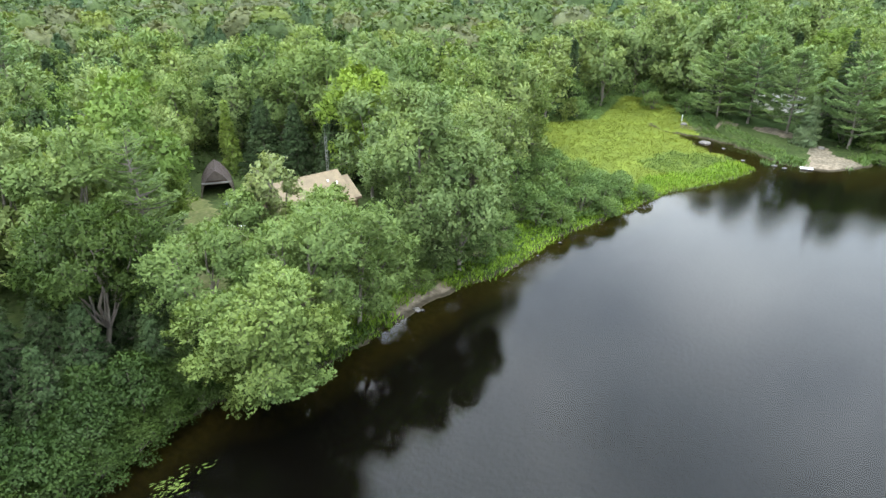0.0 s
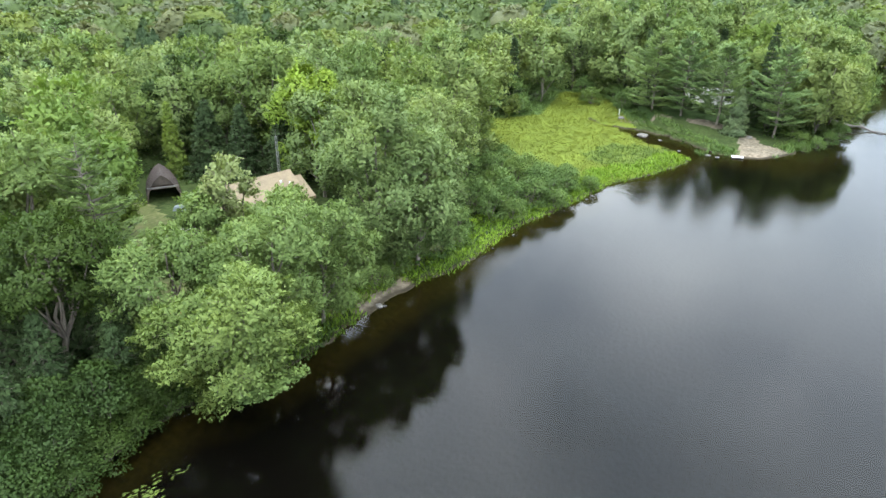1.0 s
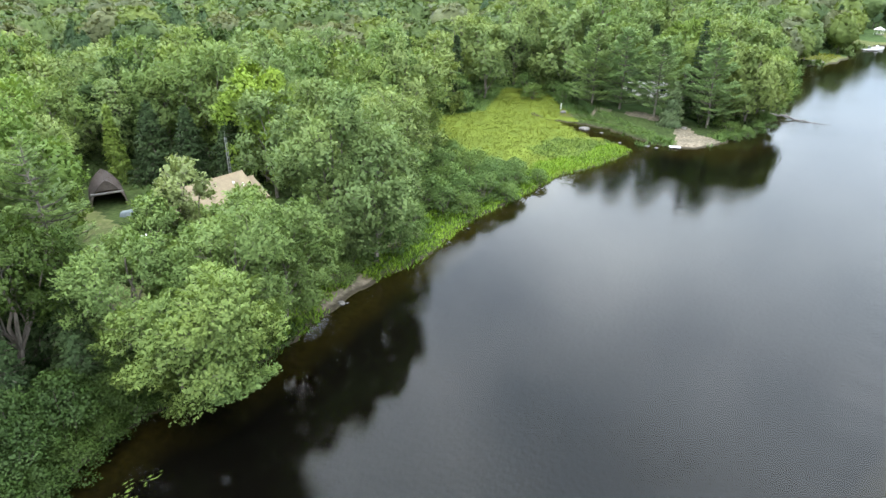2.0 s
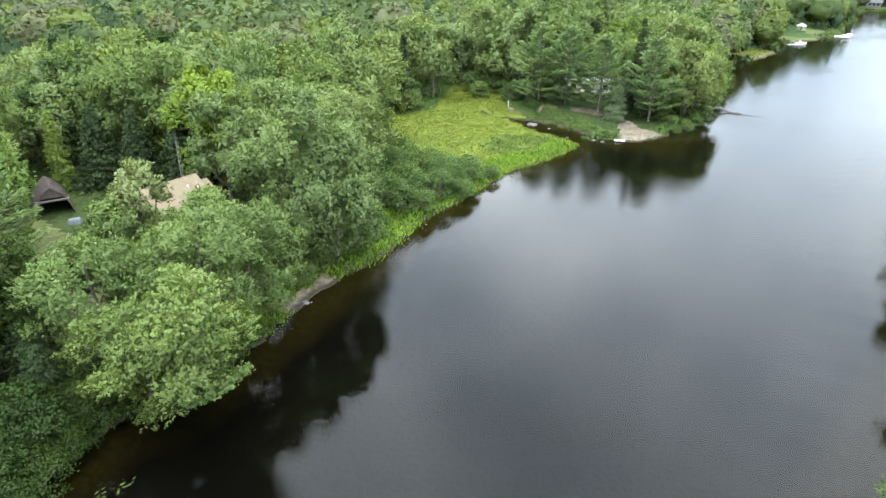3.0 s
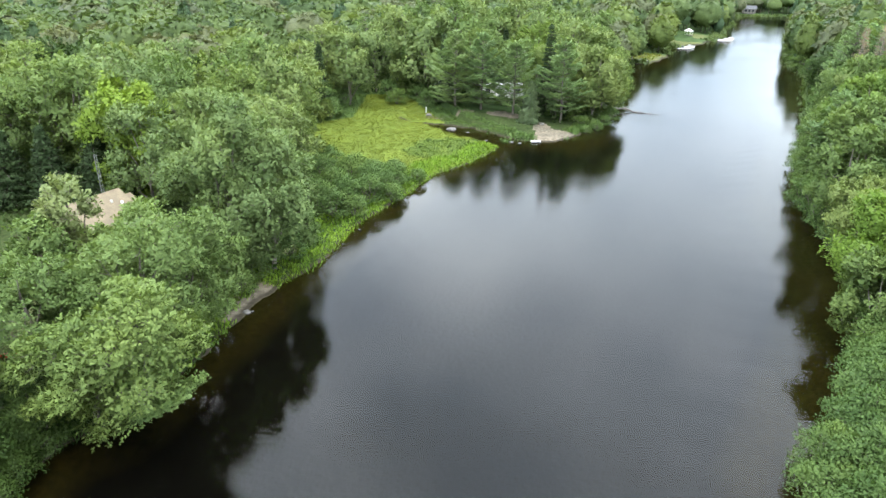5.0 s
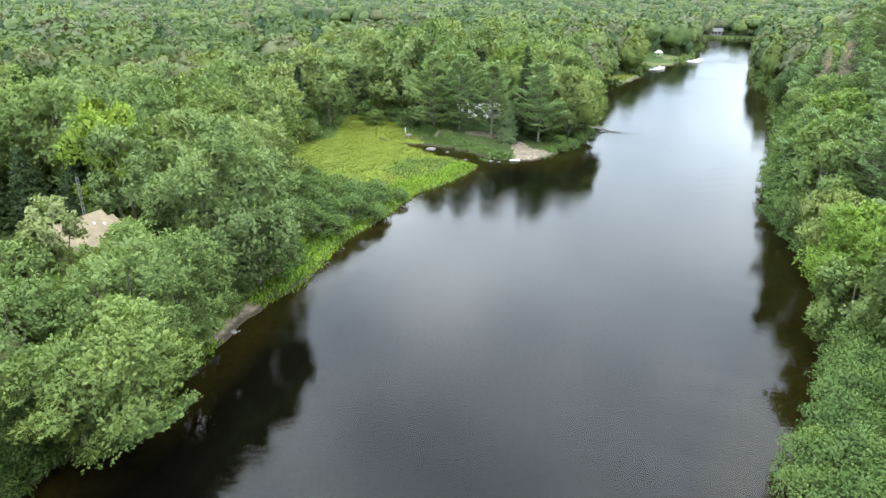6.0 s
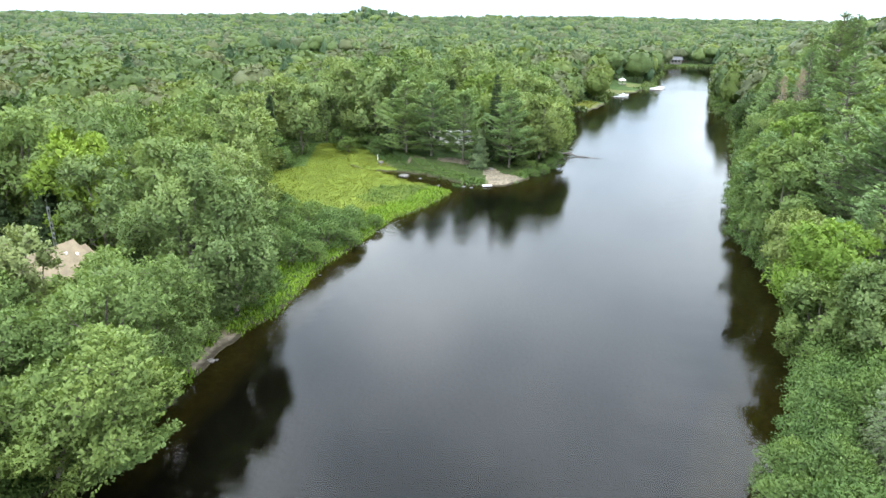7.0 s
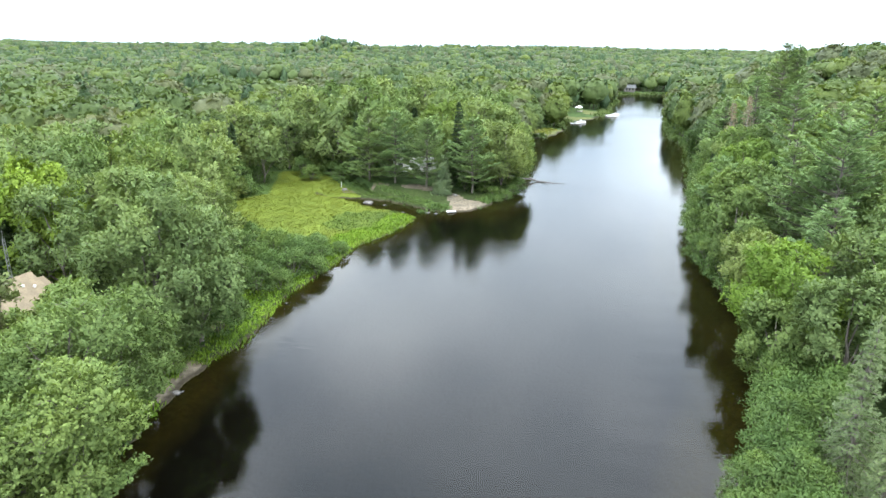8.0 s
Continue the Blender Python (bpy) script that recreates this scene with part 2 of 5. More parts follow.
def ground_z(px, py):
    px, py = np.asarray(px, float), np.asarray(py, float)
    d = land_distance(px, py)
    wob = ripple(px, py, 1.9, 0.4) * 0.5 + ripple(px, py, 0.8, 1.4) * 0.3
    d = d + wob * 0.35
    low = inside(px, py, MEADOW) | (polyline_distance(px, py, MEADOW, True) < 4)
    open_mud = smooth(36, 39, py) * (1 - smooth(48, 52, py)) * (px < -20) * 0.75
    bank = 0.34 * (1 - np.exp(-np.maximum(d, 0) / (0.28 + open_mud))) + 0.05 * np.clip(d, 0, 3)
    rise = 1.25 * smooth(4, 20, d)
    right_side = (px > 16) & (px > 16 + (py - 30) * 0.26) & (py < 425)
    rise = np.where(right_side, 16.0 * smooth(3, 70, d), rise)
    rise = np.where(low, 0.0, rise)
    r = np.hypot(px, py)
    far = (25 - 8 * smooth(100, 900, px)) * smooth(450, 1900, r) * (1 + 0.2 * ripple(px, py, 310.0, 0.3)) + 5.0 * smooth(180, 600, r) * ripple(px, py, 140.0, 1.0) * 0.5
    knoll = 21 * np.exp(-(((px + 250) / 52) ** 2 + ((py - 1190) / 120) ** 2))
    land = bank + rise + far * (d > 0) * smooth(0, 60, d) + knoll + 0.05 * wob * smooth(0.5, 3, d)
    c = polyline_distance(px, py, CREEK, False)
    half = 2.9 * smooth(-28, -17, px) + 0.1
    land = land - 0.65 * (1 - smooth(half, half + 0.7, c + 0.55 * ripple(px, py, 0.9, 0.3))) * (py < 118)
    bed = -0.02 - np.minimum(0.16 * np.maximum(-d, 0), 0.5) - 2.2 * np.where(px < 0, smooth(1.2, 6, -d), smooth(3.5, 11, -d))
    return np.where(d > 0, land, bed)


def spaced(lo, near_lo, near_hi, hi, step, growth):
    mid = list(np.arange(near_lo, near_hi + 1e-6, step))
    s, v = step, near_hi
    while v < hi:
        s *= growth
        v += s
        mid.append(min(v, hi))
    s, v = step, near_lo
    while v > lo:
        s *= growth
        v -= s
        mid.insert(0, max(v, lo))
    return np.array(mid)


def mesh_from(name, verts, faces, mats, face_mats=None, smooth_faces=False, normals=None):
    """A mesh from arrays: faces is an (n, 3) or (n, 4) array."""
    me = bpy.data.meshes.new(name)
    n, k = faces.shape
    me.vertices.add(len(verts))
    me.vertices.foreach_set("co", np.ascontiguousarray(verts, np.float32).ravel())
    me.loops.add(n * k)
    me.loops.foreach_set("vertex_index", np.ascontiguousarray(faces, np.int32).ravel())
    me.polygons.add(n)
    me.polygons.foreach_set("loop_start", np.arange(0, n * k, k, dtype=np.int32))
    if face_mats is not None:
        me.polygons.foreach_set("material_index", np.ascontiguousarray(face_mats, np.int32))
    if smooth_faces:
        me.polygons.foreach_set("use_smooth", np.ones(n, bool))
    for m in mats:
        me.materials.append(m)
    me.update(calc_edges=True)
    if normals is not None:
        me.polygons.foreach_set("use_smooth", np.ones(n, bool))
        me.normals_split_custom_set_from_vertices(np.ascontiguousarray(normals, np.float32))
    return me


gx = spaced(-3200, -66, 50, 3200, 0.6, 1.09)
gy = spaced(-1500, 8, 128, 3600, 0.6, 1.09)
GX, GY = np.meshgrid(gx, gy)
GZ = ground_z(GX, GY)
nx, ny = len(gx), len(gy)
idx = np.arange(nx * ny).reshape(ny, nx)
gfaces = np.stack([idx[:-1, :-1], idx[:-1, 1:], idx[1:, 1:], idx[1:, :-1]], -1).reshape(-1, 4)

# forest floor, meadow, lawn and sand; all four turn to mud and brown bed at the water
def ground_material(name, low, mid, high, rough_scale=2.2):
    mat, nt, bsdf, out = material(name)
    pos = nt.nodes.new("ShaderNodeNewGeometry").outputs["Position"]
    sep = nt.nodes.new("ShaderNodeSeparateXYZ")
    nt.links.new(pos, sep.inputs[0])
    n1, n2 = noise_node(nt, rough_scale, 8.0), noise_node(nt, 0.3, 4.0)
    top = ramp_node(nt, n1.outputs["Fac"], [(0.3, low), (0.5, mid), (0.7, high)]).outputs[0]
    top = mix_node(nt, 1.0, top, ramp_node(nt, n2.outputs["Fac"], [(0.3, (0.7, 0.72, 0.7)), (0.7, (1.2, 1.15, 1.1))]).outputs[0], "MULTIPLY")
    mud = ramp_node(nt, n1.outputs["Fac"], [(0.3, (0.026, 0.022, 0.015)), (0.7, (0.06, 0.05, 0.035))]).outputs[0]
    bed_c = ramp_node(nt, n1.outputs["Fac"], [(0.3, (0.1, 0.096, 0.038)), (0.7, (0.18, 0.165, 0.066))]).outputs[0]

    def level(lo, hi):
        m = nt.nodes.new("ShaderNodeMapRange")
        m.inputs[1].default_value, m.inputs[2].default_value = lo, hi
        nt.links.new(sep.outputs[2], m.inputs[0])
        return m.outputs[0]

    c = mix_node(nt, level(-1.3, -0.25), (0.012, 0.01, 0.007), bed_c)
    c = mix_node(nt, level(-0.06, 0.03), c, mud)
    c = mix_node(nt, level(0.1, 0.2), c, top)
    nt.links.new(c, bsdf.inputs["Base Color"])
    bsdf.inputs["Roughness"].default_value = 0.95
    bsdf.inputs["Specular IOR Level"].default_value = 0.08
    nt.links.new(bump_node(nt, n1.outputs["Fac"], 0.6, 0.08), bsdf.inputs["Normal"])
    return mat


FLOOR = ground_material("forest_floor", (0.02, 0.028, 0.01), (0.035, 0.055, 0.016), (0.06, 0.07, 0.03))
MARSH = ground_material("marsh_ground", (0.092, 0.124, 0.02), (0.112, 0.15, 0.025), (0.129, 0.17, 0.032))
LAWN = ground_material("worn_lawn", (0.07, 0.085, 0.03), (0.1, 0.115, 0.042), (0.15, 0.14, 0.075))
SAND = ground_material("sandy_ground", (0.085, 0.073, 0.053), (0.14, 0.12, 0.09), (0.21, 0.182, 0.142))
UNDERSTORY = ground_material("woods_understory", (0.03, 0.05, 0.016), (0.05, 0.085, 0.027), (0.07, 0.11, 0.036), 0.5)
fx_, fy_ = (GX[:-1, :-1] + GX[1:, 1:]) / 2, (GY[:-1, :-1] + GY[1:, 1:]) / 2
soil = np.zeros(fx_.shape, int)
soil[np.hypot(fx_, fy_) > 120] = 4
soil[inside(fx_, fy_, MEADOW)] = 1
YARD = np.array([(-39, 28), (-27, 33), (-26, 48), (-24.5, 58), (-30, 58), (-36, 52), (-38, 44), (-47, 42), (-58, 46), (-60, 44), (-50, 38)], float)
soil[inside(fx_, fy_, YARD)] = 2
BEACH = np.array([(-4.6, 104.2), (-1, 105), (1.8, 109.5), (0.6, 111), (-2.0, 112.3), (-3.2, 115.5), (-5, 116.5), (-5.4, 113), (-4.8, 108)], float)
soil[inside(fx_, fy_, BEACH)] = 3
strand = land_distance(fx_, fy_)
soil[(strand > 0.1) & (strand < 1.4) & (fy_ > 40.0) & (fy_ < 46.8) & (fx_ < -20)] = 3
for lx, ly, lr in ((-23.3, 117.3, 1.5), (-18.5, 118.8, 1.2), (-12.0, 118.5, 1.6), (-9.5, 118.2, 1.4)):
    soil[np.hypot((fx_ - lx) * 0.6, fy_ - ly) < lr] = 3
for lx, ly, lr in ((24, 219, 9), (43, 262, 9), (55, 285, 8)):
    soil[np.hypot(fx_ - lx, fy_ - ly) < lr] = 2
ground = new("ground", mesh_from("ground", np.stack([GX, GY, GZ], -1).reshape(-1, 3), gfaces, [FLOOR, MARSH, LAWN, SAND, UNDERSTORY], soil.ravel(), True))
tagged(ground, "forest floor, marsh, muddy banks and brown lake bed", "ground", kind="structure")

# water: clear brown, with fine ripples
WATER, nt, bsdf, out = material("lake_water")
nt.nodes.remove(bsdf)
pos = nt.nodes.new("ShaderNodeNewGeometry").outputs["Position"]
mp = nt.nodes.new("ShaderNodeMapping")
mp.inputs["Rotation"].default_value, mp.inputs["Scale"].default_value = (0, 0, 0.5), (1.0, 2.2, 1.0)
nt.links.new(pos, mp.inputs["Vector"])
r1, r2, r3 = noise_node(nt, 4.2, 3.0, mp.outputs[0]), noise_node(nt, 0.045, 3.0), noise_node(nt, 0.5, 2.0, mp.outputs[0])
gust = ramp_node(nt, r2.outputs["Fac"], [(0.44, (0.05, 0.05, 0.05)), (0.64, (1.0, 1.0, 1.0))]).outputs[0]
hmul = nt.nodes.new("ShaderNodeMath")
hmul.operation = "MULTIPLY"
nt.links.new(r1.outputs["Fac"], hmul.inputs[0])
nt.links.new(gust, hmul.inputs[1])
r4 = noise_node(nt, 1.0, 3.0, mp.outputs[0])
hmid = nt.nodes.new("ShaderNodeMath")
hmid.operation = "MULTIPLY_ADD"
hmid.inputs[1].default_value = 0.75
nt.links.new(r4.outputs["Fac"], hmid.inputs[0])
nt.links.new(r3.outputs["Fac"], hmid.inputs[2])
hadd = nt.nodes.new("ShaderNodeMath")
hadd.operation = "ADD"
nt.links.new(hmul.outputs[0], hadd.inputs[0])
nt.links.new(hmid.outputs[0], hadd.inputs[1])
wbump = bump_node(nt, hadd.outputs[0], 0.18, 0.06)
gl, tp, fr, mx = (nt.nodes.new(k) for k in ("ShaderNodeBsdfGlossy", "ShaderNodeBsdfTransparent", "ShaderNodeFresnel", "ShaderNodeMixShader"))
df, mx2 = nt.nodes.new("ShaderNodeBsdfDiffuse"), nt.nodes.new("ShaderNodeMixShader")
df.inputs[0].default_value = (0.003, 0.003, 0.003, 1)
tp.inputs[0].default_value = (0.4, 0.36, 0.19, 1)
mx2.inputs[0].default_value = 0.3
gl.inputs["Roughness"].default_value = 0.0
fr.inputs[0].default_value = 1.33
nt.links.new(wbump, gl.inputs["Normal"])
nt.links.new(wbump, fr.inputs["Normal"])
nt.links.new(tp.outputs[0], mx2.inputs[1])
nt.links.new(df.outputs[0], mx2.inputs[2])
nt.links.new(fr.outputs[0], mx.inputs[0])
nt.links.new(mx2.outputs[0], mx.inputs[1])
nt.links.new(gl.outputs[0], mx.inputs[2])
nt.links.new(mx.outputs[0], out.inputs[0])
wv = np.array([(-60, -170, 0), (150, -170, 0), (150, 440, 0), (-60, 440, 0)], float)
water = tagged(new("water", mesh_from("water", wv, np.array([[0, 1, 2, 3]]), [WATER])), "dark brown lake water with faint ripples and cloud reflections", "lake", kind="structure")


# ---- trees ----
def kites(centers, axis, normal, length, width, fold=0.25):
    """Leaf blades: four corners each, folded a little along the midrib."""
    axis = axis / (np.linalg.norm(axis, axis=1, keepdims=True) + 1e-9)
    side = np.cross(axis, normal)
    side /= np.linalg.norm(side, axis=1, keepdims=True) + 1e-9
    nrm = np.cross(side, axis)
    ln, wd = length[:, None], width[:, None]
    v = np.stack([centers - axis * ln * 0.5, centers + side * wd * 0.5 + nrm * wd * fold, centers + axis * ln * 0.5, centers - side * wd * 0.5 + nrm * wd * fold], 1)
    f = np.arange(len(centers) * 4).reshape(-1, 4)
    return v.reshape(-1, 3), f


def rounded(cards_v, outward, keep=0.24, up=0.15):
    """Turns each leaf's face outward and gives it vertex normals: partly its own, partly those of the clump it belongs to."""
    q = cards_v.reshape(-1, 4, 3)
    own = np.cross(q[:, 2] - q[:, 0], q[:, 3] - q[:, 1])
    back = np.sum(own * outward, axis=1) < 0
    q[back] = q[back][:, [0, 3, 2, 1]]
    own[back] *= -1
    own /= np.linalg.norm(own, axis=1, keepdims=True) + 1e-9
    nn = own * keep + outward * (1 - keep) + np.array([0, 0, up])
    nn /= np.linalg.norm(nn, axis=1, keepdims=True) + 1e-9
    return np.repeat(nn, 4, 0)


def tube(path, radii, sides=6):
    """A tapered limb along a path, as vertices and quads."""
    path, vs, fs = np.asarray(path, float), [], []
    for i, p in enumerate(path):
        t = path[min(i + 1, len(path) - 1)] - path[max(i - 1, 0)]
        t /= np.linalg.norm(t) + 1e-9
        a = np.cross(t, (0.31, 0.87, 0.2))
        a /= np.linalg.norm(a) + 1e-9
        b = np.cross(t, a)
        ang = np.linspace(0, 2 * np.pi, sides, endpoint=False)
        vs.append(p + radii[i] * (np.cos(ang)[:, None] * a + np.sin(ang)[:, None] * b))
    for i in range(len(path) - 1):
        for k in range(sides):
            fs.append((i * sides + k, i * sides + (k + 1) % sides, (i + 1) * sides + (k + 1) % sides, (i + 1) * sides + k))
    return np.concatenate(vs), np.array(fs)


def stack_up(pieces):
    vs, fs, base = [], [], 0
    for v, f in pieces:
        vs.append(v)
        fs.append(f + base)
        base += len(v)
    return np.concatenate(vs), np.concatenate(fs)


def bent(rng, a, b, steps, wob):
    k = np.linspace(0, 1, steps)[:, None]
    line = np.asarray(a) * (1 - k) + np.asarray(b) * k
    return line + rng.normal(0, wob, (steps, 3)) * (k * (1 - k) * 4)


def unit_dirs(rng, n):
    d = rng.normal(size=(n, 3))
    return d / np.linalg.norm(d, axis=1, keepdims=True)


def broadleaf(seed, h, r, base, leaves, leaf, lean=(0, 0), lobes=46, twigs=40, ragged=0.42, keep=0.36):
    """Trunk and crown arrays of a leafy tree: a dome of many lobes, each lobe a skin of leafy sprays, with shaded leaves inside."""
    rng = np.random.default_rng(seed)
    lean = np.array([lean[0], lean[1], 0.0])
    ch = h - base
    half = ch * 0.5
    mid = np.array([0, 0, base + half])
    env = np.array([r, r, half])
    # main limbs end in plumes, spread unevenly over the crown; each plume carries its own lobes
    plumes = max(6, lobes // 9)
    g = np.arange(plumes)
    cosz = np.clip(0.93 - 1.8 * (g + 0.5) / plumes + rng.uniform(-0.1, 0.1, plumes), -0.92, 0.95)
    a = g * 2.39996 + rng.uniform(-0.45, 0.45, plumes)
    sinz = np.sqrt(1 - cosz ** 2) * np.where(cosz > 0, 1 - 0.25 * cosz, 1.0)
    gout = np.stack([np.cos(a) * sinz, np.sin(a) * sinz, cosz], 1)
    gr = r * 1.3 / math.sqrt(plumes) * rng.uniform(0.72, 1.25, plumes)
    gz = gr * rng.uniform(1.05, 1.5, plumes)
    gcen = mid + gout * (env - np.array([gr.mean(), gr.mean(), gz.mean()]) * 0.8) * rng.uniform(0.82, 1.15, plumes)[:, None]
    gcen[:, 2] = np.clip(gcen[:, 2], base + gz * 0.7, h - gz * 0.95)
    own = np.arange(lobes) % plumes
    ld = unit_dirs(rng, lobes) + gout[own] * 0.6 + np.array([0, 0, 0.25])
    ld /= np.linalg.norm(ld, axis=1, keepdims=True)
    taper = 1 - 0.35 * np.clip(ld[:, 2], 0, 1)
    cen = gcen[own] + ld * np.stack([gr[own] * taper, gr[own] * taper, gz[own]], 1) * rng.uniform(0.55, 0.95, (lobes, 1))
    lr = gr[own] * rng.uniform(0.3, 0.56, lobes)
    out = ld * 0.7 + gout[own] * 0.5
    out /= np.linalg.norm(out, axis=1, keepdims=True)
    sq = np.array([1.0, 1.0, 0.78])
    # sprays on the lobes' skins, those buried in a neighbour left out
    per = 13
    want = leaves // per
    m = want * 4
    k = rng.choice(lobes, m, p=lr ** 2 / np.sum(lr ** 2))
    d = unit_dirs(rng, m) + out[k] * 0.55 + np.array([0, 0, 0.3])
    d /= np.linalg.norm(d, axis=1, keepdims=True)
    reach = np.where(rng.random(m) < ragged, rng.uniform(1.0, 1.6, m), rng.uniform(0.62, 1.05, m))
    pts = cen[k] + d * sq * (lr[k] * reach)[:, None]
    free = (pts[:, 2] > base * 0.85) & (pts[:, 2] < h + 0.1)
    for j in range(lobes):
        free &= (k == j) | (np.linalg.norm((pts - cen[j]) / (lr[j] * sq), axis=1) > 0.84)
    pick = np.flatnonzero(free)[:want]
    pts, d, k = pts[pick], d[pick], k[pick]
    ns = len(pts)
    ax = d * 0.8 + np.array([0, 0, 0.35]) + rng.normal(0, 0.35, d.shape)
    ax /= np.linalg.norm(ax, axis=1, keepdims=True)
    lat = np.cross(ax, np.array([0, 0, 1.0]) + d * 0.5 + rng.normal(0, 0.3, d.shape))
    lat /= np.linalg.norm(lat, axis=1, keepdims=True) + 1e-9
    up = np.cross(lat, ax)
    fl = leaf * rng.uniform(2.4, 5.0, ns)
    q = np.repeat(np.arange(ns), per)
    n = len(q)
    u, sgn = rng.random(n), rng.uniform(-1, 1, n)
    c = pts[q] + ax[q] * ((u - 0.6) * fl[q])[:, None] + lat[q] * (sgn * fl[q] * (0.42 - 0.34 * u))[:, None]
    c += up[q] * (rng.normal(0, 0.1, n) * fl[q])[:, None]
    c[:, 2] -= (u ** 2 * 0.16 + sgn ** 2 * 0.12) * fl[q]
    axis = ax[q] * 0.8 + lat[q] * sgn[:, None] + rng.normal(0, 0.35, (n, 3)) + np.array([0, 0, -0.15])
    normal = up[q] + d[q] * 0.5 + rng.normal(0, 0.35, (n, 3))
    ln = leaf * rng.uniform(0.7, 1.3, n)
    whole = (c - mid) / env
    whole /= np.linalg.norm(whole, axis=1, keepdims=True) + 1e-9
    lit = d[q] * 0.45 + ld[k][q] * 0.3 + whole * 0.25
    # the shaded leaves within
    inner = max(60, leaves // (24 if leaf < 0.25 else 9))
    di = unit_dirs(rng, inner)
    gi = rng.integers(plumes, size=inner)
    ci = gcen[gi] + di * np.stack([gr, gr, gz], 1)[gi] * rng.uniform(0.2, 0.6, (inner, 1))
    ci[:, 2] = np.maximum(ci[:, 2], base)
    li = leaf * 1.9 * rng.uniform(0.7, 1.2, inner)
    c, axis = np.concatenate([c, ci]), np.concatenate([axis, rng.normal(size=(inner, 3))])
    normal, lit = np.concatenate([normal, di]), np.concatenate([lit, di])
    ln = np.concatenate([ln, li])
    c += lean * (np.clip(c[:, 2:], 0, None) / h)
    v, f = kites(c, axis, normal, ln, ln * rng.uniform(0.42, 0.66, len(ln)))
    crown = (v, f, rounded(v, lit / (np.linalg.norm(lit, axis=1, keepdims=True) + 1e-9), keep))
    # wood
    cen = cen + lean * (np.clip(cen[:, 2:], 0, None) / h)
    pts = pts + lean * (np.clip(pts[:, 2:], 0, None) / h)
    tr = 0.013 * h + 0.05
    spine = bent(rng, (0, 0, -0.5), mid + (0, 0, half * 0.6) + lean * 0.8, 7, 0.02 * h)
    wood = [tube(spine, np.linspace(tr, tr * 0.2, 7), 7)]
    for j in range(plumes):
        s = spine[min(5, 1 + int(4.0 * max(0.05, (gcen[j][2] - gz[j] - base * 0.5)) / h))]
        wood.append(tube(bent(rng, s, gcen[j] + lean * (gcen[j][2] / h), 5, 0.03 * r), np.linspace(tr * 0.5, tr * 0.18, 5), 5))
    for j in range(0, lobes, 2):
        at = gcen[own[j]] + lean * (gcen[own[j]][2] / h)
        wood.append(tube(bent(rng, at, cen[j], 3, 0.03 * r), np.linspace(tr * 0.2, tr * 0.07, 3), 4))
    for j in rng.choice(ns, min(twigs, ns), replace=False):
        tip = pts[j] + d[j] * leaf
        wood.append(tube(bent(rng, cen[k[j]], tip, 4, 0.06), [tr * 0.13, tr * 0.1, tr * 0.07, tr * 0.03], 4))
    return stack_up(wood), crown


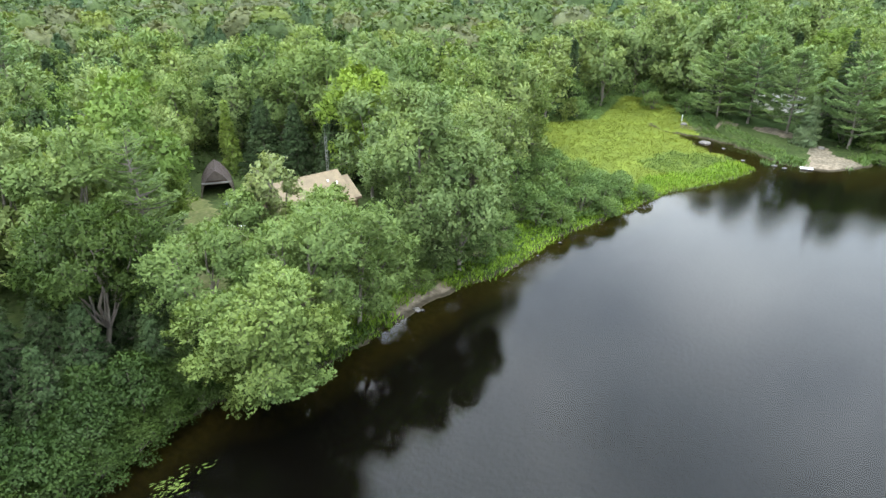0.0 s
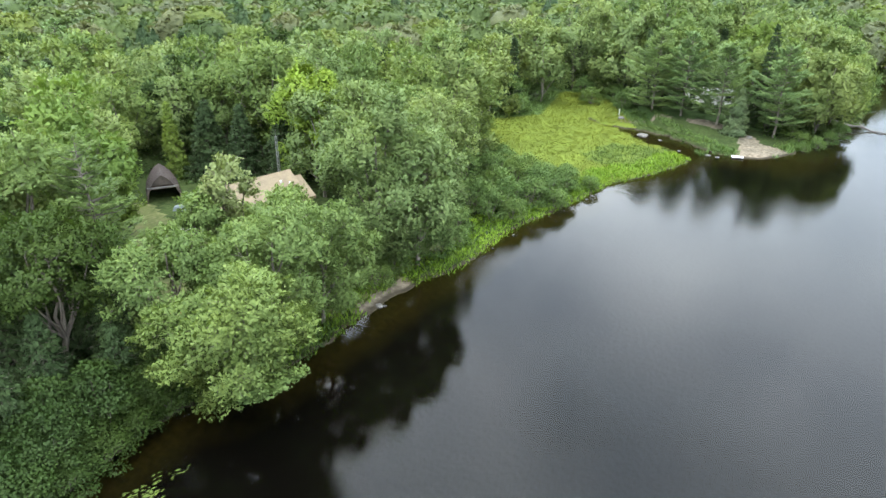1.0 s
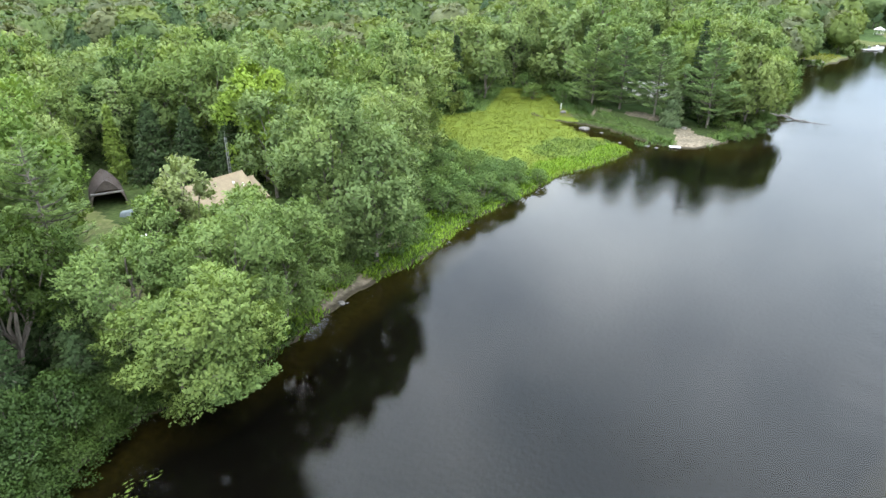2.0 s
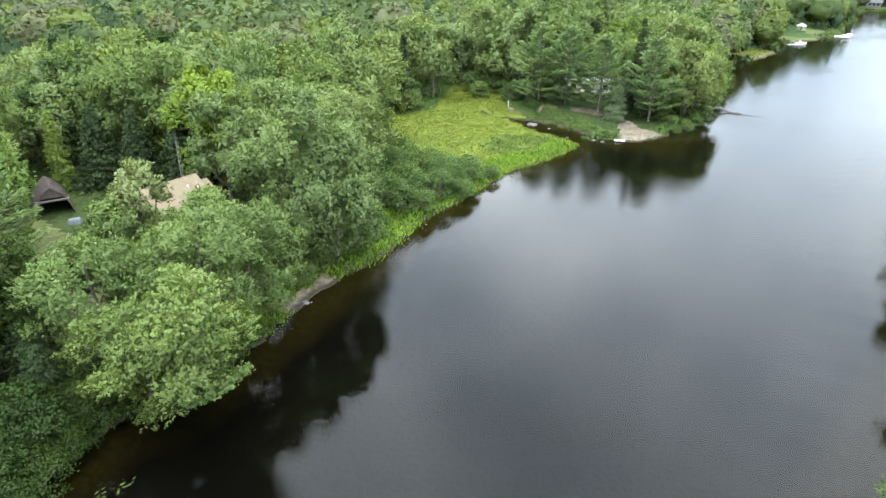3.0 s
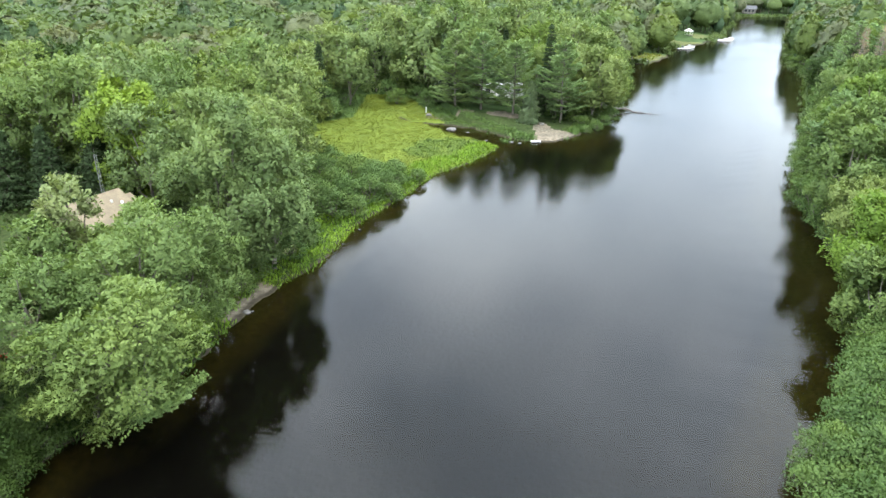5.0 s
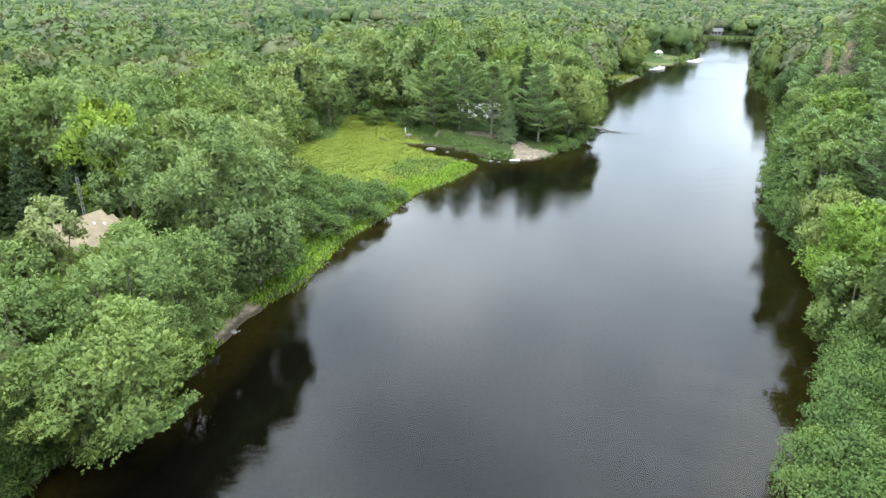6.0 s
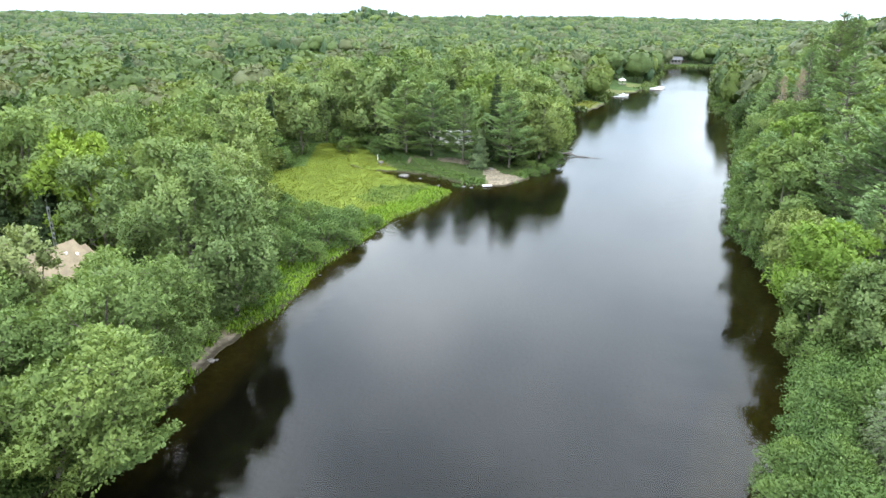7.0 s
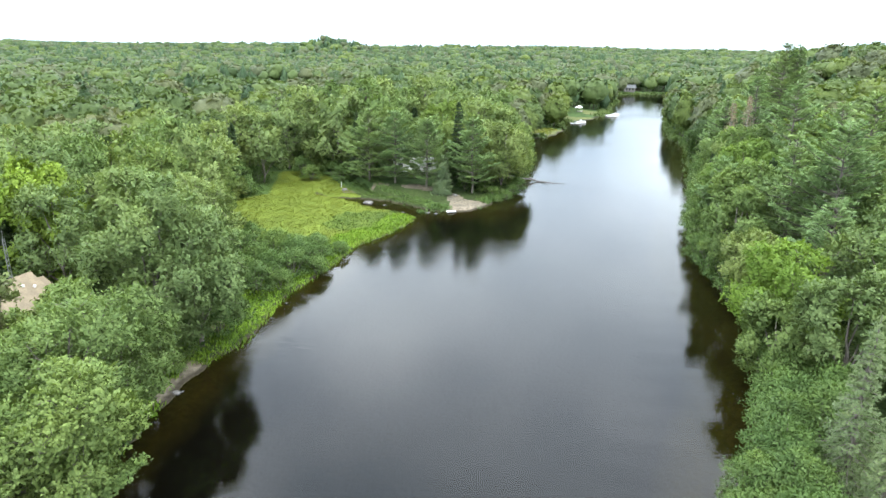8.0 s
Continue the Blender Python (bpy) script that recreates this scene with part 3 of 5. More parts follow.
def conifer(seed, h, r, base, kind, dens=1.0, needle=0.34):
    """Whorls of boughs with tufts of needles: a 'pine' is open and tiered, a 'spruce' is dense and drooping."""
    rng = np.random.default_rng(seed)
    pine = kind == "pine"
    tr = 0.014 * h + 0.04
    spine = bent(rng, (0, 0, -0.4), (rng.normal(0, 0.1), rng.normal(0, 0.1), h), 7, 0.006 * h)
    wood, cs, axs, nrs, outs = [tube(spine, np.linspace(tr, 0.02, 7), 7)], [], [], [], []
    z, gap = base, (min(0.068 * h, 1.05) if pine else (0.046 if dens < 2.5 else 0.058) * h)
    while z < h - 0.02 * h:
        u = (z - base) / (h - base)
        length = r * (min(1, 0.6 + 1.5 * u) * (1 - u) ** 0.78 * 1.18 if pine else (1 - u) * min(1, 0.85 + u)) + 0.12
        nb = rng.integers(5, 8) if pine else rng.integers(7, 10)
        a0 = rng.uniform(0, 6.28)
        core = np.array([np.interp(z, spine[:, 2], spine[:, 0]), np.interp(z, spine[:, 2], spine[:, 1]), z])
        for b in range(nb):
            a = a0 + b * 6.283 / nb + rng.normal(0, 0.18)
            ln = length * (rng.uniform(0.5, 1.2) if pine else rng.uniform(0.6, 1.18))
            core = core * (1, 1, 0) + (0, 0, z + (rng.uniform(-0.32, 0.32) * gap if pine else 0.0))
            lift = (0.0 + 0.5 * u + rng.normal(0, 0.1)) if pine else (-0.42 + 0.75 * u)
            out_d = np.array([math.cos(a), math.sin(a), 0.0])
            tip = core + out_d * ln + np.array([0, 0, lift * ln + (0.1 * ln if pine else 0.0)])
            mid = core + out_d * ln * 0.55 + np.array([0, 0, lift * ln * 0.45])
            if ln > 0.5:
                wood.append(tube([core, mid, tip], [tr * 0.24, tr * 0.13, 0.012], 4))
            nt_ = max(3, int(dens * ln * (4.6 if pine else 5.5)))
            per = 9 if pine else 8
            k = rng.uniform(0.25 if pine else 0.12, 1.03, nt_) ** 0.8
            side = np.array([-math.sin(a), math.cos(a), 0.0])
            spread = (ln * (0.2 if pine else 0.26) * (1.1 - 0.6 * k)) * rng.normal(0, 1, nt_)
            p = core + (tip - core) * k[:, None] + side * spread[:, None]
            p[:, 2] += rng.normal(0, 0.07 if pine else 0.06, nt_) + (0.14 * ln * k ** 2 if pine else -0.10 * np.abs(spread))
            pp = np.repeat(p, per, 0)
            m = len(pp)
            d = out_d * (1.0 if pine else 0.75) + np.array([0, 0, 0.26 if pine else -0.22]) + rng.normal(0, 0.42 if pine else 0.5, (m, 3)) * ((1, 1, 0.5) if pine else (1, 1, 1)) + side * np.sign(np.repeat(spread, per))[:, None] * 0.5
            cs.append(pp + d * needle * 0.38 + rng.normal(0, 0.05, (m, 3)))
            axs.append(d)
            outs.append(np.repeat((out_d * (0.62 if pine else 0.8) + np.array([0, 0, 0.62 if pine else 0.35])) + rng.normal(0, 0.1, (nt_, 3)), per, 0))
            nrs.append(np.array([0, 0, 1.0]) + rng.normal(0, 0.4, (m, 3)))
        z += gap * rng.uniform(0.75, 1.25) * (1 - 0.35 * u)
    # leader
    m = 26
    cs.append(np.array([0, 0, h - 0.35]) + spine[-1] * (1, 1, 0) + rng.normal(0, 0.12, (m, 3)) * (0.7, 0.7, 2.2))
    axs.append(rng.normal(0, 0.4, (m, 3)) + (0, 0, 0.9))
    nrs.append(rng.normal(0, 1, (m, 3)))
    outs.append(np.tile(np.array([[0, 0, 1.0]]), (m, 1)))
    c, ax, nr = np.concatenate(cs), np.concatenate(axs), np.concatenate(nrs)
    ln = needle * rng.uniform(0.7, 1.3, len(c))
    ln = ln * (1.25 if pine else 1.0)
    v, f = kites(c, ax, nr, ln, ln * (0.2 if pine else 0.34), 0.12)
    return stack_up(wood), (v, f, rounded(v, np.concatenate(outs), 0.35, 0.0))


def bare(seed, h, r):
    """A dead conifer: trunk, bare boughs and fine grey twigs."""
    rng = np.random.default_rng(seed)
    wood = [tube(bent(rng, (0, 0, -0.4), (0, 0, h), 6, 0.05), np.linspace(0.16, 0.02, 6), 6)]
    cs, ax = [], []
    for z in np.arange(h * 0.25, h * 0.97, 0.34):
        for b in range(5):
            a, ln = rng.uniform(0, 6.28), r * (1.05 - z / h) * rng.uniform(0.6, 1.2) + 0.2
            d = np.array([math.cos(a), math.sin(a), 0.05])
            wood.append(tube([(0, 0, z), d * ln * 0.5 + (0, 0, z), d * ln + (0, 0, z - 0.1)], [0.04, 0.025, 0.008], 4))
            k = rng.uniform(0.3, 1, 12)[:, None]
            cs.append(d * ln * k + (0, 0, z) + rng.normal(0, 0.1, (12, 3)))
            ax.append(d + rng.normal(0, 0.7, (12, 3)))
    c, ax = np.concatenate(cs), np.concatenate(ax)
    n = len(c)
    return stack_up(wood), kites(c, ax, rng.normal(size=(n, 3)), rng.uniform(0.3, 0.6, n), np.full(n, 0.05))


def place_z(x, y):
    return float(ground_z(np.array([x]), np.array([y]))[0])


def tree_thing(name, x, y, made, leaf_mat, label, category="tree", group="", bark=None, turn=0.0, crown_name="crown", z=None):
    (wv_, wf), (cv, cf, *cn) = made
    root = new(name)
    root.matrix_basis = pose(x, y, place_z(x, y) if z is None else z, 0, 0, turn)
    tr = new("trunk", mesh_from("trunk", wv_, wf, [bark or BARK], None, True))
    cr = new(crown_name, mesh_from("crown", cv, cf, [leaf_mat], None, False, cn[0] if cn else None))
    tr.parent = cr.parent = root
    return tagged(root, label, category, group)


# hero trees round the cabin and along the left bank: name, x, y, height, radius, crown base, leaf, sprays, lean, label
HEROES = [
    ("maple_tree", -27.7, 27.0, 11.2, 4.3, 0.2, LEAF_MAPLE, 310, (6.4, -2.6), "bright green maple leaning low over the lake water"),
    ("maple_tree", -27.2, 27.6, 4.6, 1.9, 0.6, LEAF_MAPLE, 70, (7.0, -1.6), "low maple limb with grey twigs hanging over the water"),
    ("maple_tree", -27.0, 31.4, 12.4, 4.5, 1.0, LEAF_MAPLE, 260, (1.6, 0.5), "green silver maple with visible grey branches on the bank"),
    ("maple_tree", -31.5, 27.6, 11.0, 4.3, 1.0, LEAF_MAPLE, 260, (0.5, 0), "leafy green maple beside the cabin yard"),
    ("maple_tree", -26.8, 37.0, 10.8, 3.7, 0.8, LEAF_MAPLE, 210, (1.6, -0.5), "slender light green maple above the sandy bank"),
    ("maple_tree", -35.4, 33.4, 10.6, 2.9, 1.0, LEAF_MAPLE, 170, (0, 0), "green maple between the cabin and the lake"),
    ("maple_tree", -31.8, 38.4, 9.9, 3.6, 0.6, LEAF_MAPLE, 230, (0.5, 0), "green maple in the cabin yard"),
    ("maple_tree", -36.2, 40.2, 7.2, 2.3, 0.4, LEAF_MAPLE, 110, (0, 0), "young green maple beside the cabin porch"),
    ("birch_tree", -35.2, 36.9, 12.2, 1.85, 7.0, LEAF_PALE, 48, (0.5, -0.4), "slim young tree with a small round crown"),
    ("ash_tree", -28.0, 46.4, 16.8, 4.8, 0.8, LEAF_SILVER, 380, (0.3, 0), "tall rounded grey-green tree on the lake bank"),
    ("ash_tree", -25.8, 49.5, 14.4, 4.2, 0.6, LEAF_SILVER, 280, (0.8, 0), "full grey-green tree with a few bare branches"),
    ("ash_tree", -31.5, 61.0, 14.6, 5.0, 0.8, LEAF_SILVER, 260, (0, 0), "broad green tree behind the bank trees"),
    ("ash_tree", -38.5, 69.0, 14.0, 4.8, 0.8, LEAF_MAPLE, 240, (0, 0), "green leafy tree at the edge of the marsh"),
    ("maple_tree", -46.8, 61.0, 14.2, 5.0, 0.2, LEAF_VIVID, 430, (0, 0), "vivid lime green maple behind the cabin"),
    ("maple_tree", -66.0, 65.0, 12.6, 4.8, 1.0, LEAF_MAPLE, 220, (0, 0), "green maple at the forest edge behind the shed"),
    # this tree and the next dark one: shade of the hollow put into leaf colour
    ("maple_tree", -36.0, 22.5, 12.0, 4.4, 5.0, LEAF_DARK_SHADE, 220, (0, 0), "leafy tree with deep shade put into its dark green leaves"),
    ("maple_tree", -44.0, 26.5, 14.5, 4.6, 1.0, LEAF_MAPLE, 260, (0, 0), "tall green maple in the dense woods"),
    ("maple_tree", -36.0, 12.0, 12.0, 4.0, 4.0, LEAF_DARK_SHADE, 220, (0, 0), "dark leafy tree over the bank shrubs"),
    ("maple_tree", 27.4, 50.5, 10.6, 4.0, 0.8, LEAF_VIVID, 240, (-1.8, 0), "lime green maple with bare inner branches over the water"),
    ("alder_tree", 23.6, 45.6, 7.2, 2.6, 0.6, LEAF_MAPLE, 120, (-0.6, 0), "low green alder tree over the shallow water"),
    ("maple_tree", 29.9, 68.5, 11.8, 3.5, 0.4, LEAF_MAPLE, 210, (-1.8, 0), "green maple leaning from the bank"),
    ("maple_tree", 28.6, 60.8, 9.4, 3.1, 0.4, LEAF_SILVER, 170, (-1.4, 0), "small grey-green tree among the bank shrubs"),
    ("poplar_tree", 26.6, 41.5, 11.0, 3.4, 0.8, LEAF_SILVER, 220, (-0.4, 0), "pale silver-green poplar on the steep bank"),
    ("maple_tree", 34.0, 76.5, 13.0, 4.4, 0.8, LEAF_MAPLE, 220, (-1.4, 0), "round green maple among pines on the bank"),
    ("maple_tree", 38.5, 90.0, 14.6, 4.8, 0.8, LEAF_LIME, 220, (-1.4, 0), "broad light green maple on the bank"),
    ("maple_tree", 44.5, 102.0, 14.8, 4.8, 0.8, LEAF_MAPLE, 220, (-1, 0), "broad green maple above the water"),
    ("birch_tree", 5.0, 122.0, 13.4, 4.3, 0.6, LEAF_SILVER, 260, (0.8, 0), "rounded light green tree at the point's tip"),
    ("birch_tree", 6.8, 130.0, 12.4, 4.2, 0.6, LEAF_MAPLE, 220, (1.2, 0), "green leafy tree leaning to the water"),
    ("maple_tree", -30.5, 142.0, 16.2, 4.8, 1.0, LEAF_MAPLE, 220, (0, 0), "tall green maple at the head of the marsh"),
    ("maple_tree", -18.6, 140.0, 14.8, 4.8, 1.0, LEAF_MAPLE, 220, (0, 0), "green maple behind the pine grove"),
    ("maple_tree", -7.4, 138.5, 14.4, 4.6, 1.0, LEAF_LIME, 220, (0, 0), "light green maple behind the white trailer"),
]
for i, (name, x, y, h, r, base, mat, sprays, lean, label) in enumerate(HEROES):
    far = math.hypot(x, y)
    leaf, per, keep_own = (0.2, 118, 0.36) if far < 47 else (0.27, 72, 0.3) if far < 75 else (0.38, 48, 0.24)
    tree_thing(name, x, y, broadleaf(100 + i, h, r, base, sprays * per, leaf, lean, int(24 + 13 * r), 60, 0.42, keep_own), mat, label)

# conifers of their own: kind, x, y, height, radius, crown base, material, label
CONIFERS = [
    ("pine", -21.0, 122.0, 13.8, 5.6, 1.0, NEEDLE_PINE, "white pine with tiered boughs on the point"),
    ("pine", -15.8, 120.6, 13.8, 5.2, 1.4, NEEDLE_PINE, "white pine with a bare lower trunk on the point"),
    ("pine", -9.6, 118.6, 12.9, 5.2, 1.8, NEEDLE_PINE, "white pine with a bare lower trunk on the point"),
    ("pine", -0.8, 117.6, 14.2, 5.2, 2.2, NEEDLE_PINE, "white pine with a forked pale trunk by the beach"),
    ("spruce", -6.3, 115.3, 7.2, 2.2, 0.2, NEEDLE_BLUE, "small dense blue-green spruce beside the beach"),
    ("spruce", -3.6, 123.4, 16.3, 2.6, 1.0, NEEDLE_SPRUCE, "tall dark spruce behind the beach"),
    ("spruce", -24.5, 129.0, 13.0, 2.4, 0.5, NEEDLE_SPRUCE, "dark spruce behind the pine grove"),
    ("spruce", -35.0, 139.5, 10.6, 1.9, 0.2, LEAF_LIME, "slim bright green cedar at the head of the marsh"),
    ("pine", 38.0, 66.5, 18.6, 7.4, 1.2, NEEDLE_PINE, "huge white pine with long feathery boughs"),
    ("pine", 32.8, 84.5, 12.4, 3.6, 4.4, NEEDLE_PINE, "white pine with a bare pale trunk at the bank"),
    ("pine", 33.5, 58.0, 12.5, 4.4, 0.8, NEEDLE_PINE, "bushy young white pine on the bank"),
    ("pine", 73.5, 159.5, 26.5, 5.5, 7.0, NEEDLE_PINE, "tall windswept pine standing above the woods"),
    ("pine", 77.0, 161.0, 25.0, 5.0, 7.0, NEEDLE_PINE, "tall windswept pine standing above the woods"),
    ("pine", 70.5, 166.0, 21.5, 5.5, 4.0, NEEDLE_PINE, "broad pine on the wooded slope"),
    ("spruce", 21.6, 31.6, 11.8, 2.3, 0.2, NEEDLE_BLUE, "pale blue-green fir on the near bank"),
    ("spruce", 21.4, 27.5, 9.0, 2.0, 0.2, NEEDLE_BLUE, "pale blue-green young fir on the near bank"),
    ("spruce", -59.4, 56.2, 9.4, 3.3, 0.2, NEEDLE_SPRUCE, "dark green spruce behind the shed"),
    ("spruce", -54.8, 57.6, 9.0, 3.2, 0.2, NEEDLE_SPRUCE, "dark green spruce behind the cabin"),
    ("spruce", -50.0, 59.0, 9.6, 2.9, 0.2, NEEDLE_SPRUCE, "dark green spruce behind the cabin"),
    ("spruce", -62.8, 54.0, 9.0, 1.5, 0.2, LEAF_LIME, "narrow light green cedar beside a dark spruce"),
    ("pine", -38.8, 28.0, 15.0, 3.8, 2.0, LEAF_MAPLE, "soft yellow-green larch in the woods"),
    ("spruce", -33.5, 20.0, 7.5, 2.6, 0.1, NEEDLE_SPRUCE, "dark spruce in the shade of the woods"),
    ("spruce", -36.5, 16.5, 9.0, 2.8, 0.1, NEEDLE_SPRUCE, "dark spruce in the shade of the woods"),
    ("spruce", -31.0, 23.0, 6.0, 2.2, 0.1, NEEDLE_SPRUCE, "low dark spruce under the maples"),
    ("spruce", -31.5, 16.5, 7.0, 2.4, 0.1, NEEDLE_SPRUCE, "dark spruce in the shade of the woods"),
    ("spruce", -33.5, 24.5, 8.0, 2.4, 0.1, NEEDLE_SPRUCE, "dark spruce in the shade of the woods"),
    ("spruce", -39.6, 22.4, 8.5, 2.8, 0.1, NEEDLE_SPRUCE, "dark spruce in the shade of the woods"),
    ("spruce", -38.2, 25.4, 8.0, 2.6, 0.1, NEEDLE_SPRUCE, "dark spruce in the shade of the woods"),
    ("spruce", -37.2, 19.6, 8.0, 2.6, 0.1, NEEDLE_SPRUCE, "dark spruce in the shade of the woods"),
    ("spruce", -34.5, 13.5, 8.5, 2.6, 0.1, NEEDLE_SPRUCE, "dark spruce in the shade of the woods"),
]
for i, (kind, x, y, h, r, base, mat, label) in enumerate(CONIFERS):
    near = math.hypot(x, y) < 70
    close = math.hypot(x, y) < 45
    tree_thing(kind + "_tree", x, y, conifer(200 + i, h, r, base, kind, (2.9 if mat == NEEDLE_BLUE else 1.6 if close and kind == "spruce" else 2.2 if kind == "pine" else 1.4) if near else (3.0 if kind == "pine" else 1.6), (0.16 if mat == NEEDLE_BLUE else 0.25 if close else 0.31) if near else 0.36), mat, label)
for i, (x, y, h) in enumerate(((56.2, 134.9, 17.5), (53.4, 136.1, 16.5))):
    tree_thing("dead_spruce", x, y, bare(260 + i, h, 2.8), TWIG_DEAD, "dead grey spruce with bare twigs", bark=BARK_DEAD, crown_name="twigs")


def shrub(seed, h, r, cards, leaf):
    """Several stems from one stool with a low uneven mass of small leafy tufts."""
    rng = np.random.default_rng(seed)
    wood, lob, rads = [], [], []
    for i in range(26):
        a, rr = i * 2.4 + rng.uniform(-0.4, 0.4), r * 0.8 * math.sqrt((i + 0.3) / 26)
        top = h * (1 - 0.55 * (rr / r) ** 2) * rng.uniform(0.68, 0.94)
        tip = np.array([math.cos(a) * rr, math.sin(a) * rr, top])
        lob.append(tip)
        rads.append(r * rng.uniform(0.2, 0.36))
        if i % 3 == 0:
            wood.append(tube(bent(rng, (tip[0] * 0.1, tip[1] * 0.1, -0.3), tip, 4, 0.06), [0.05, 0.04, 0.03, 0.015], 4))
    # a lower ring down to the ground
    for i in range(12):
        a = i * 0.5236 + rng.uniform(-0.2, 0.2)
        lob.append(np.array([math.cos(a) * r * 0.82, math.sin(a) * r * 0.82, h * rng.uniform(0.12, 0.34)]))
        rads.append(r * rng.uniform(0.22, 0.34))
    lob, rads = np.array(lob), np.array(rads)
    k = rng.choice(len(lob), cards, p=rads ** 2 / np.sum(rads ** 2))
    d = unit_dirs(rng, cards)
    d[:, 2] = np.abs(d[:, 2]) * 1.1 - 0.3
    d /= np.linalg.norm(d, axis=1, keepdims=True)
    reach = np.where(rng.random(cards) < 0.3, rng.uniform(1.0, 1.5, cards), rng.uniform(0.6, 1.05, cards))
    c = lob[k] + d * (rads[k] * reach)[:, None] * (1, 1, 0.85)
    c[:, 2] = np.maximum(c[:, 2], 0.1)
    ln = leaf * rng.uniform(0.6, 1.4, cards)
    leaves = kites(c, d + rng.normal(0, 0.6, (cards, 3)), d * 0.5 + (0, 0, 0.6) + rng.normal(0, 0.4, (cards, 3)), ln, ln * 0.6)
    whole = c / np.array([r, r, h])
    whole /= np.linalg.norm(whole, axis=1, keepdims=True) + 1e-9
    lit = d * 0.55 + whole * 0.45
    return stack_up(wood), (*leaves, rounded(leaves[0], lit / (np.linalg.norm(lit, axis=1, keepdims=True) + 1e-9), 0.32))


